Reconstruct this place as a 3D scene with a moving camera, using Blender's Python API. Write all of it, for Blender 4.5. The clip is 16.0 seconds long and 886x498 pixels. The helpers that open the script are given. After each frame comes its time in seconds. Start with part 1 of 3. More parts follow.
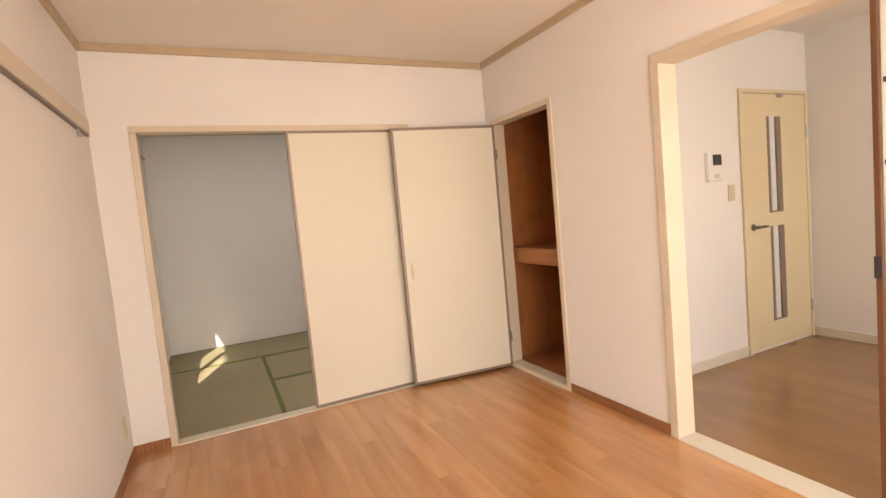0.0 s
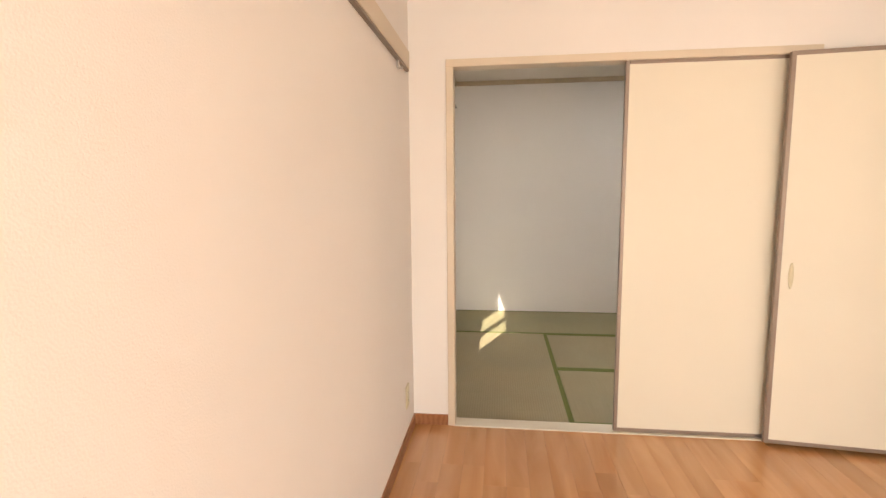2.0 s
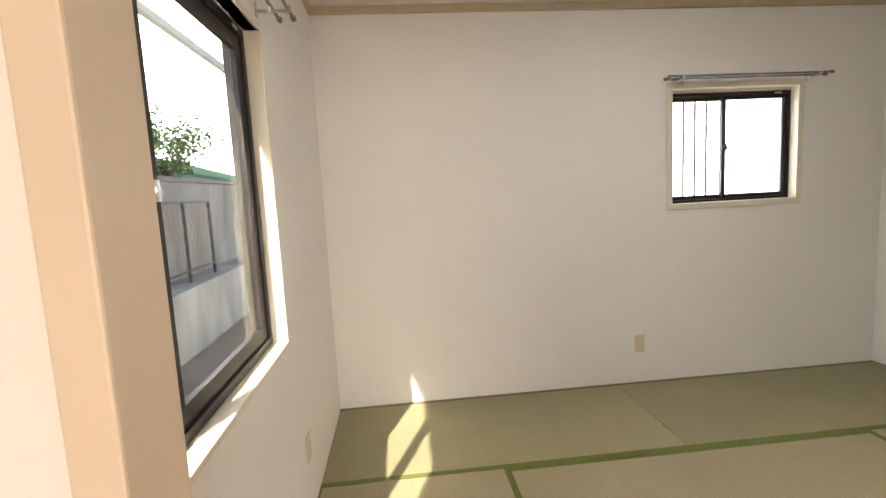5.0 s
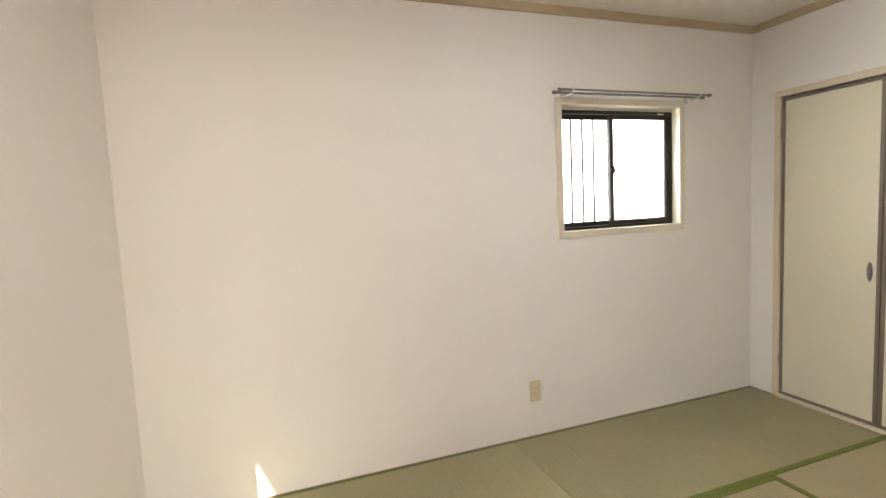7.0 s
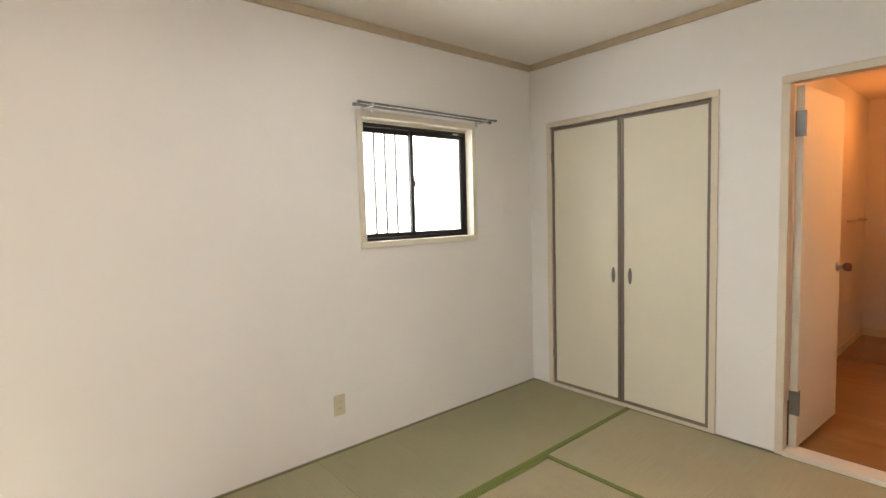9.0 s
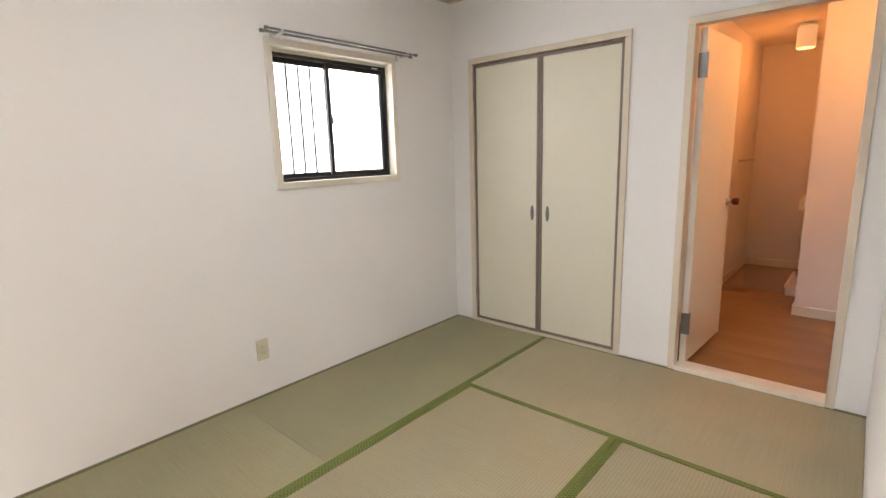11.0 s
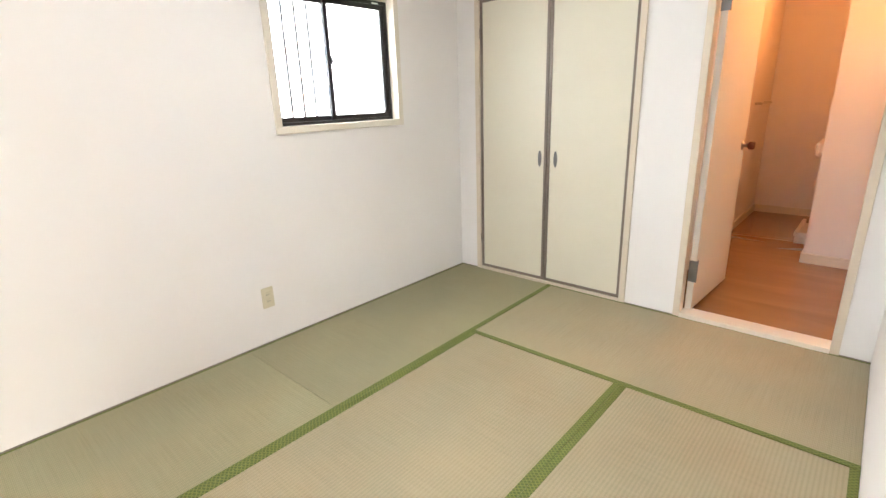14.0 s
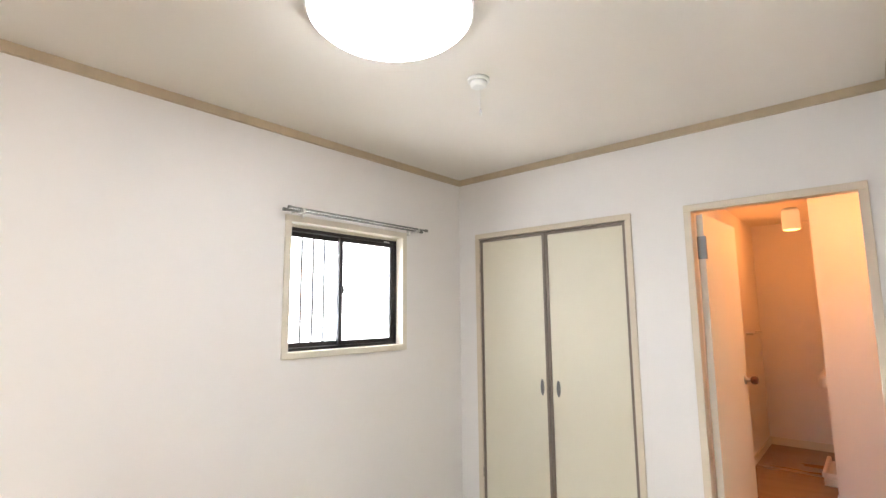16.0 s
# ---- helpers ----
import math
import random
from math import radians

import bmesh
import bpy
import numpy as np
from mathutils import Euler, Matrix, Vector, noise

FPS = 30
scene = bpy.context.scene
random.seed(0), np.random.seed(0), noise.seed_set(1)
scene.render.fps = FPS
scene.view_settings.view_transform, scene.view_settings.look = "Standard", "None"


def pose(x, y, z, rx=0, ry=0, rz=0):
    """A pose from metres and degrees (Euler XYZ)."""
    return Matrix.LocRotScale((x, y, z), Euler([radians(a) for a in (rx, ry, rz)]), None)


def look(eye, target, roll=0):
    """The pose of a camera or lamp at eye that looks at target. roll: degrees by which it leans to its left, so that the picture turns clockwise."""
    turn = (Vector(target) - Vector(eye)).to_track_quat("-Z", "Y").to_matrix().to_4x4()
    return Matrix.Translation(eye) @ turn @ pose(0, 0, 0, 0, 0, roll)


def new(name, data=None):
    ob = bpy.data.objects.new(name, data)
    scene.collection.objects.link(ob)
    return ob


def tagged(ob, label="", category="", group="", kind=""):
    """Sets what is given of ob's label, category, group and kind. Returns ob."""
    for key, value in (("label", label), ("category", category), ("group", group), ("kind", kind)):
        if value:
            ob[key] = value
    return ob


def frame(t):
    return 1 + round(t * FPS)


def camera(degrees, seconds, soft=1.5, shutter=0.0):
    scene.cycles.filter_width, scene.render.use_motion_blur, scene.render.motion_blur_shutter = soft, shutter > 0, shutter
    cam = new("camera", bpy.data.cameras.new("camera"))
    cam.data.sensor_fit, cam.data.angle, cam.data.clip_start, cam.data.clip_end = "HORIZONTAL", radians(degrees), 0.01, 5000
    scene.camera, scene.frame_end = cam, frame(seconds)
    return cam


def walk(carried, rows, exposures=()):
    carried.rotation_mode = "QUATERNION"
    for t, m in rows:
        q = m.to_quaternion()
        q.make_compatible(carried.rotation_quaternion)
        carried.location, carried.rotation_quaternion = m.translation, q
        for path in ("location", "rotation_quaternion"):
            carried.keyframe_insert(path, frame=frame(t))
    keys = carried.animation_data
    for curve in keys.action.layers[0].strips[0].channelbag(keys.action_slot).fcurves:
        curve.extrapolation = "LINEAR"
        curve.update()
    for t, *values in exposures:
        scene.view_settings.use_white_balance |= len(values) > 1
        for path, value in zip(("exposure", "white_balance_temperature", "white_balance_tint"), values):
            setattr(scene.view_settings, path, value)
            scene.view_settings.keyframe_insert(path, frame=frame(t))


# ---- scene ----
cam = camera(85.0, 16.0)
PATH = [
    (0, (0.593, -6.104, 1.307), (1.436, -4.296, 1.156), -5.3),
    (0.5, (0.499, -5.951, 1.3), (0.922, -4.0, 1.185), -5.3),
    (1, (0.513, -5.786, 1.311), (0.57, -3.797, 1.111), -4.5),
    (1.5, (0.522, -5.551, 1.329), (0.306, -3.573, 1.119), -1.8),
    (2, (0.483, -5.25, 1.316), (0.248, -3.278, 1.078), -0.5),
    (2.5, (0.453, -4.922, 1.331), (0.291, -2.943, 1.094), 0.4),
    (3, (0.458, -4.507, 1.371), (0.316, -2.527, 1.124), -1.1),
    (3.2, (0.475, -4.397, 1.355), (0.315, -2.419, 1.106), -1.1),
    (5.3, (0.437, -2.824, 1.348), (0.709, -0.855, 1.121), -3.6),
    (5.5, (0.479, -2.72, 1.335), (0.794, -0.754, 1.14), -3.9),
    (6, (0.581, -2.51, 1.374), (0.897, -0.54, 1.235), -3.8),
    (6.5, (0.582, -2.422, 1.378), (1.067, -0.489, 1.211), -3.3),
    (7, (0.623, -2.425, 1.375), (1.285, -0.546, 1.198), -2.8),
    (7.5, (0.654, -2.447, 1.37), (1.472, -0.632, 1.187), -2.5),
    (8, (0.686, -2.452, 1.357), (1.678, -0.724, 1.181), -2.2),
    (8.5, (0.71, -2.46, 1.343), (1.844, -0.82, 1.19), -2.0),
    (9, (0.746, -2.472, 1.351), (2.026, -0.944, 1.202), -1.7),
    (9.2, (0.768, -2.498, 1.348), (2.092, -1.005, 1.205), -1.7),
    (11.3, (0.768, -2.486, 1.312), (2.238, -1.21, 0.852), -1.2),
    (11.5, (0.772, -2.492, 1.305), (2.224, -1.221, 0.78), -1.3),
    (12, (0.77, -2.487, 1.294), (2.181, -1.24, 0.622), -1.4),
    (12.5, (0.775, -2.481, 1.285), (2.145, -1.266, 0.481), -1.5),
    (13, (0.782, -2.478, 1.27), (2.118, -1.269, 0.402), -1.9),
    (13.5, (0.787, -2.465, 1.269), (2.126, -1.242, 0.423), -2.2),
    (14, (0.796, -2.445, 1.302), (2.212, -1.162, 0.713), -2.0),
    (14.5, (0.794, -2.444, 1.321), (2.262, -1.124, 1.004), -1.2),
    (15, (0.786, -2.425, 1.349), (2.286, -1.107, 1.238), -0.9),
    (15.5, (0.779, -2.421, 1.381), (2.279, -1.102, 1.484), -0.7),
    (16, (0.773, -2.425, 1.402), (2.262, -1.116, 1.662), -0.5),
]
walk(cam, [(t, look(eye, target, roll)) for t, eye, target, roll in PATH],
     exposures=[(0.0, 0.83, 7250, 15), (0.5, 0.97, 7150, 12), (1.5, 1.08, 7150, 12), (3.2, 1.0, 7150, 12), (5.3, 1.40, 6950, 9), (7.0, 1.64, 6950, 9), (9.2, 1.54, 6950, 9), (11.3, 1.78, 6450, 12), (12.5, 2.18, 6450, 11), (14.5, 2.24, 6250, 9), (16.0, 2.06, 6250, 11)])

# ---- world, sun, large lights ----
world = bpy.data.worlds.new("sky")
scene.world = world
world.use_nodes = True
wn = world.node_tree.nodes
sky = wn.new("ShaderNodeTexSky")
sky.sky_type, sky.sun_disc = "NISHITA", False
SUN = Vector((-1.0, -2.66, 2.74)).normalized()      # towards the sun
sky.sun_elevation = math.asin(SUN.z)
sky.sun_rotation = math.atan2(SUN.x, SUN.y)
wn["Background"].inputs["Strength"].default_value = 0.12
world.node_tree.links.new(sky.outputs[0], wn["Background"].inputs["Color"])

sun = new("sun", bpy.data.lights.new("sun", "SUN"))
sun.data.energy, sun.data.angle, sun.data.color = 5.0, radians(0.5), (1.0, 0.93, 0.82)
sun.matrix_world = look(SUN * 20, (0, 0, 0))


def window_light(x, y, z, target, w, h, watts, color):
    """Skylight in a window's opening."""
    lamp = new("window_light", bpy.data.lights.new("window_light", "AREA"))
    lamp.data.shape, lamp.data.size, lamp.data.size_y = "RECTANGLE", w, h
    lamp.data.energy, lamp.data.color = watts, color
    lamp.matrix_world = look((x, y, z), target)
    return lamp


window_light(1.35, -7.42, 1.1, (1.35, 0, 0.9), 2.1, 1.9, 50, (1.0, 0.93, 0.84))
window_light(3.9, -7.42, 1.45, (3.9, 0, 1.0), 1.5, 1.0, 26, (1.0, 0.94, 0.86))


# ---- materials ----
def mat(name, color, rough=0.6, metal=0.0, var=0.06, scale=3.0, bump=0.0, bump_scale=200.0, rand=0.0, spec=0.5, stretch=None):
    """Painted or plain surface with broad and fine variation."""
    m = bpy.data.materials.new(name)
    m.use_nodes = True
    n, l = m.node_tree.nodes, m.node_tree.links
    b = n["Principled BSDF"]
    b.inputs["Metallic"].default_value = metal
    b.inputs["Specular IOR Level"].default_value = spec
    co = n.new("ShaderNodeTexCoord")
    mp = n.new("ShaderNodeMapping")
    if stretch:
        mp.inputs["Scale"].default_value = stretch
    l.new(co.outputs["Object"], mp.inputs["Vector"])
    big = n.new("ShaderNodeTexNoise")
    big.inputs["Scale"].default_value, big.inputs["Detail"].default_value = scale, 6
    l.new(mp.outputs[0], big.inputs["Vector"])
    hsv = n.new("ShaderNodeHueSaturation")
    hsv.inputs["Color"].default_value = (*color, 1)
    mr = n.new("ShaderNodeMapRange")
    mr.inputs["From Min"].default_value, mr.inputs["From Max"].default_value = 0.3, 0.7
    mr.inputs["To Min"].default_value, mr.inputs["To Max"].default_value = 1 - var, 1 + var
    l.new(big.outputs["Fac"], mr.inputs["Value"])
    last = mr.outputs[0]
    if rand:
        oi = n.new("ShaderNodeObjectInfo")
        r2 = n.new("ShaderNodeMapRange")
        r2.inputs["To Min"].default_value, r2.inputs["To Max"].default_value = 1 - rand, 1 + rand
        l.new(oi.outputs["Random"], r2.inputs["Value"])
        mu = n.new("ShaderNodeMath")
        mu.operation = "MULTIPLY"
        l.new(last, mu.inputs[0]), l.new(r2.outputs[0], mu.inputs[1])
        last = mu.outputs[0]
    l.new(last, hsv.inputs["Value"])
    l.new(hsv.outputs[0], b.inputs["Base Color"])
    rr = n.new("ShaderNodeMapRange")
    rr.inputs["To Min"].default_value, rr.inputs["To Max"].default_value = rough - 0.07, rough + 0.07
    l.new(big.outputs["Fac"], rr.inputs["Value"])
    l.new(rr.outputs[0], b.inputs["Roughness"])
    if bump:
        fine = n.new("ShaderNodeTexNoise")
        fine.inputs["Scale"].default_value, fine.inputs["Detail"].default_value = bump_scale, 3
        l.new(mp.outputs[0], fine.inputs["Vector"])
        bp = n.new("ShaderNodeBump")
        bp.inputs["Strength"].default_value, bp.inputs["Distance"].default_value = bump, 0.002
        l.new(fine.outputs["Fac"], bp.inputs["Height"])
        l.new(bp.outputs[0], b.inputs["Normal"])
    return m


def wood(name, dark, light, rough=0.35, grain=9.0, axis=(14, 1.2, 14), rand=0.1, bump=0.05, coat=0.0, streak=0.35):
    """Wood with long grain along the local y axis."""
    m = bpy.data.materials.new(name)
    m.use_nodes = True
    n, l = m.node_tree.nodes, m.node_tree.links
    b = n["Principled BSDF"]
    co, oi = n.new("ShaderNodeTexCoord"), n.new("ShaderNodeObjectInfo")
    shift = n.new("ShaderNodeVectorMath")
    shift.operation = "MULTIPLY_ADD"
    comb = n.new("ShaderNodeCombineXYZ")
    for k in range(3):
        l.new(oi.outputs["Random"], comb.inputs[k])
    shift.inputs[1].default_value = (31, 47, 13)
    l.new(comb.outputs[0], shift.inputs[0]), l.new(co.outputs["Object"], shift.inputs[2])
    mp = n.new("ShaderNodeMapping")
    mp.inputs["Scale"].default_value = axis
    l.new(shift.outputs[0], mp.inputs["Vector"])
    a = n.new("ShaderNodeTexNoise")
    a.inputs["Scale"].default_value, a.inputs["Detail"].default_value, a.inputs["Distortion"].default_value = 1.0, 6, 1.2
    l.new(mp.outputs[0], a.inputs["Vector"])
    w = n.new("ShaderNodeTexWave")
    w.inputs["Scale"].default_value, w.inputs["Distortion"].default_value, w.inputs["Detail"].default_value = grain * 0.1, 9, 3
    w.inputs["Detail Scale"].default_value = 0.7
    l.new(mp.outputs[0], w.inputs["Vector"])
    mx = n.new("ShaderNodeMix")
    mx.inputs[0].default_value = streak
    l.new(a.outputs["Fac"], mx.inputs[2]), l.new(w.outputs["Fac"], mx.inputs[3])
    ramp = n.new("ShaderNodeValToRGB")
    ramp.color_ramp.elements[0].color, ramp.color_ramp.elements[1].color = (*dark, 1), (*light, 1)
    ramp.color_ramp.elements[0].position, ramp.color_ramp.elements[1].position = 0.2, 0.75
    l.new(mx.outputs[0], ramp.inputs[0])
    hsv = n.new("ShaderNodeHueSaturation")
    r2 = n.new("ShaderNodeMapRange")
    r2.inputs["To Min"].default_value, r2.inputs["To Max"].default_value = 1 - rand, 1 + rand
    l.new(oi.outputs["Random"], r2.inputs["Value"])
    l.new(r2.outputs[0], hsv.inputs["Value"]), l.new(ramp.outputs[0], hsv.inputs["Color"])
    l.new(hsv.outputs[0], b.inputs["Base Color"])
    b.inputs["Roughness"].default_value = rough
    b.inputs["Coat Weight"].default_value, b.inputs["Coat Roughness"].default_value = coat, 0.12
    bp = n.new("ShaderNodeBump")
    bp.inputs["Strength"].default_value, bp.inputs["Distance"].default_value = bump, 0.001
    l.new(mx.outputs[0], bp.inputs["Height"]), l.new(bp.outputs[0], b.inputs["Normal"])
    return m


def tatami_material(name, across_x, tone=(0.37, 0.316, 0.210)):
    """Woven rush: fine ribs with a slow two-tone fade, greener or straw by mat."""
    m = mat(name, tone, 0.62, var=0.07, scale=1.6, rand=0.06, spec=0.3)
    n, l = m.node_tree.nodes, m.node_tree.links
    co = n.new("ShaderNodeTexCoord")
    mp = n.new("ShaderNodeMapping")
    mp.inputs["Scale"].default_value = (1, 1, 1)
    if not across_x:
        mp.inputs["Rotation"].default_value = (0, 0, radians(90))
    l.new(co.outputs["Object"], mp.inputs["Vector"])
    ribs = n.new("ShaderNodeTexWave")
    ribs.bands_direction = "Y"
    ribs.inputs["Scale"].default_value, ribs.inputs["Distortion"].default_value = 62, 0.4
    rows = n.new("ShaderNodeTexWave")
    rows.bands_direction = "X"
    rows.inputs["Scale"].default_value, rows.inputs["Distortion"].default_value = 21, 0.3
    streak = n.new("ShaderNodeTexNoise")
    smp = n.new("ShaderNodeMapping")
    smp.inputs["Scale"].default_value = (3, 160, 1)
    l.new(mp.outputs[0], smp.inputs["Vector"]), l.new(smp.outputs[0], streak.inputs["Vector"])
    streak.inputs["Scale"].default_value = 1.0
    l.new(mp.outputs[0], ribs.inputs["Vector"]), l.new(mp.outputs[0], rows.inputs["Vector"])
    mu = n.new("ShaderNodeMath")
    mu.operation = "MULTIPLY"
    l.new(ribs.outputs["Fac"], mu.inputs[0]), l.new(rows.outputs["Fac"], mu.inputs[1])
    add = n.new("ShaderNodeMath")
    l.new(mu.outputs[0], add.inputs[0]), l.new(streak.outputs["Fac"], add.inputs[1])
    bp = n.new("ShaderNodeBump")
    bp.inputs["Strength"].default_value, bp.inputs["Distance"].default_value = 0.45, 0.0015
    l.new(add.outputs[0], bp.inputs["Height"])
    b = n["Principled BSDF"]
    l.new(bp.outputs[0], b.inputs["Normal"])
    old = b.inputs["Base Color"].links[0].from_socket
    mx = n.new("ShaderNodeMix")
    mx.data_type, mx.blend_type = "RGBA", "MULTIPLY"
    mx.inputs[0].default_value = 0.75
    blot = n.new("ShaderNodeTexNoise")
    blot.inputs["Scale"].default_value, blot.inputs["Detail"].default_value = 2.2, 5
    l.new(co.outputs["Object"], blot.inputs["Vector"])
    tint = n.new("ShaderNodeValToRGB")
    tint.color_ramp.elements[0].color, tint.color_ramp.elements[1].color = (0.965, 1.0, 1.0, 1), (1.04, 1.0, 0.95, 1)
    tint.color_ramp.elements[0].position, tint.color_ramp.elements[1].position = 0.3, 0.7
    l.new(blot.outputs["Fac"], tint.inputs[0])
    tone_mix = n.new("ShaderNodeMix")
    tone_mix.data_type, tone_mix.blend_type = "RGBA", "MULTIPLY"
    tone_mix.inputs[0].default_value = 1.0
    l.new(old, tone_mix.inputs[6]), l.new(tint.outputs[0], tone_mix.inputs[7])
    old = tone_mix.outputs[2]
    ramp = n.new("ShaderNodeValToRGB")
    ramp.color_ramp.elements[0].color, ramp.color_ramp.elements[1].color = (0.72, 0.74, 0.66, 1), (1, 1, 1, 1)
    ramp.color_ramp.elements[0].position, ramp.color_ramp.elements[1].position = 0.35, 1.0
    l.new(add.outputs[0], ramp.inputs[0])
    l.new(old, mx.inputs[6]), l.new(ramp.outputs[0], mx.inputs[7])
    l.new(mx.outputs[2], b.inputs["Base Color"])
    return m


def heri_material():
    """Green cloth border with a woven lozenge figure."""
    m = mat("mat_border_cloth", (0.115, 0.140, 0.030), 0.75, var=0.06, scale=9)
    n, l = m.node_tree.nodes, m.node_tree.links
    co = n.new("ShaderNodeTexCoord")
    waves = []
    for turn in (38, -38):
        mp = n.new("ShaderNodeMapping")
        mp.inputs["Rotation"].default_value = (0, 0, radians(turn))
        wv = n.new("ShaderNodeTexWave")
        wv.inputs["Scale"].default_value = 24
        l.new(co.outputs["Object"], mp.inputs["Vector"]), l.new(mp.outputs[0], wv.inputs["Vector"])
        waves.append(wv)
    top = n.new("ShaderNodeMath")
    top.operation = "MAXIMUM"
    l.new(waves[0].outputs["Fac"], top.inputs[0]), l.new(waves[1].outputs["Fac"], top.inputs[1])
    ch = n.new("ShaderNodeValToRGB")
    ch.color_ramp.elements[0].color, ch.color_ramp.elements[1].color = (0.75, 0.78, 0.68, 1), (1.45, 1.4, 1.3, 1)
    ch.color_ramp.elements[0].position, ch.color_ramp.elements[1].position = 0.6, 0.98
    l.new(top.outputs[0], ch.inputs[0])
    b = n["Principled BSDF"]
    old = b.inputs["Base Color"].links[0].from_socket
    mx = n.new("ShaderNodeMix")
    mx.data_type, mx.blend_type = "RGBA", "MULTIPLY"
    mx.inputs[0].default_value = 1.0
    l.new(old, mx.inputs[6]), l.new(ch.outputs[0], mx.inputs[7]), l.new(mx.outputs[2], b.inputs["Base Color"])
    return m


def glass(name, rough=0.0, tint=(1, 1, 1)):
    m = bpy.data.materials.new(name)
    m.use_nodes = True
    b = m.node_tree.nodes["Principled BSDF"]
    b.inputs["Base Color"].default_value = (*tint, 1)
    b.inputs["Transmission Weight"].default_value = 1
    b.inputs["Roughness"].default_value, b.inputs["IOR"].default_value = rough, 1.1 if rough < 0.05 else 1.3
    return m


def glow(name, color, strength):
    m = bpy.data.materials.new(name)
    m.use_nodes = True
    b = m.node_tree.nodes["Principled BSDF"]
    b.inputs["Base Color"].default_value = (0.9, 0.9, 0.9, 1)
    b.inputs["Emission Color"].default_value, b.inputs["Emission Strength"].default_value = (*color, 1), strength
    return m


PAPER = mat("wall_paper", (0.80, 0.775, 0.755), 0.85, var=0.02, scale=1.3, bump=0.35, bump_scale=260, spec=0.25)
CEIL = mat("ceiling_paper", (0.78, 0.74, 0.685), 0.9, var=0.02, scale=1.1, bump=0.3, bump_scale=180, spec=0.2)
TRIM = mat("beige_trim", (0.66, 0.575, 0.46), 0.45, var=0.03, scale=4, bump=0.05, bump_scale=90)
TRIM_PALE = mat("cream_trim", (0.70, 0.65, 0.55), 0.45, var=0.03, scale=4, bump=0.05, bump_scale=90)
CORNICE = mat("tan_cornice", (0.50, 0.40, 0.27), 0.5, var=0.05, scale=5, stretch=(3, 3, 1))
FUSUMA = mat("door_sheet", (0.74, 0.70, 0.60), 0.55, var=0.015, scale=2, bump=0.06, bump_scale=150)
CLOSET = mat("closet_sheet", (0.68, 0.635, 0.515), 0.6, var=0.015, scale=2, bump=0.06, bump_scale=150)
DOORPAINT = mat("door_cream", (0.72, 0.62, 0.42), 0.4, var=0.02, scale=2)
WASHDOOR = mat("pale_cream_door", (0.80, 0.74, 0.60), 0.4, var=0.02, scale=2)
EDGE = mat("grey_brown_edge", (0.19, 0.15, 0.12), 0.45, var=0.06, scale=8)
EDGE_PALE = mat("bronze_edge", (0.27, 0.21, 0.175), 0.42, metal=0.3, var=0.05, scale=8)
BLACK = mat("dark_aluminium", (0.014, 0.011, 0.010), 0.45, metal=0.0, var=0.1, scale=12)
STEEL = mat("brushed_steel", (0.55, 0.54, 0.52), 0.3, metal=1.0, var=0.05, scale=30)
GREY_STEEL = mat("grey_rod_steel", (0.20, 0.20, 0.195), 0.32, metal=0.9, var=0.05, scale=30)
PLASTIC = mat("ivory_plastic", (0.62, 0.56, 0.40), 0.4, var=0.02, scale=10)
WHITE = mat("white_plastic", (0.78, 0.77, 0.74), 0.35, var=0.02, scale=10)
SLIT = mat("obscured_glass", (0.72, 0.74, 0.74), 0.2, var=0.05, scale=20)
DARKPLASTIC = mat("dark_plastic", (0.03, 0.03, 0.035), 0.3, var=0.05, scale=10)
PLANK = wood("cherry_plank", (0.45, 0.20, 0.075), (0.62, 0.335, 0.15), rough=0.26, grain=3, axis=(9, 1.3, 9), streak=0.14, rand=0.09, coat=0.7)
SKIRT = wood("brown_skirting", (0.26, 0.10, 0.04), (0.36, 0.16, 0.07), rough=0.4, rand=0.03)
LOFT = wood("closet_plywood", (0.29, 0.10, 0.03), (0.44, 0.175, 0.06), rough=0.6, rand=0.05, axis=(3, 0.5, 3), streak=0.1)
SHELFWOOD = wood("shelf_wood", (0.30, 0.12, 0.035), (0.42, 0.19, 0.07), rough=0.5, rand=0.05)
VINYL = wood("vinyl_floor", (0.24, 0.115, 0.042), (0.33, 0.17, 0.066), rough=0.25, rand=0.04, coat=0.5, axis=(4, 0.8, 4), streak=0.02)
BROWNWOOD = wood("red_brown_wood", (0.10, 0.04, 0.018), (0.18, 0.08, 0.035), rough=0.4, axis=(14, 14, 1.2))
KNOBWOOD = wood("dark_knob_wood", (0.07, 0.018, 0.008), (0.13, 0.035, 0.016), rough=0.3)
RUSH_X, RUSH_Y = tatami_material("rush_weave_long", False), tatami_material("rush_weave_cross", True)
RUSH_N = tatami_material("greener_rush_weave", False, (0.33, 0.301, 0.19))
HERI = heri_material()
GLASS = glass("clear_glass")
FROST = glass("frosted_glass", 0.5)
RIBBED = glass("fine_frosted_glass", 0.09)
CONCRETE = mat("stained_concrete", (0.25, 0.24, 0.22), 0.9, var=0.38, scale=1.5, bump=0.7, bump_scale=40, stretch=(1, 1.6, 0.5))
CONCRETE2 = mat("dark_concrete", (0.165, 0.155, 0.14), 0.9, var=0.3, scale=3, bump=0.7, bump_scale=40, stretch=(1, 1.6, 0.5))
SOIL = mat("packed_soil", (0.16, 0.13, 0.10), 0.95, var=0.3, scale=4, bump=0.8, bump_scale=30)
LEAF = mat("leaf_green", (0.055, 0.115, 0.03), 0.5, var=0.35, scale=6)
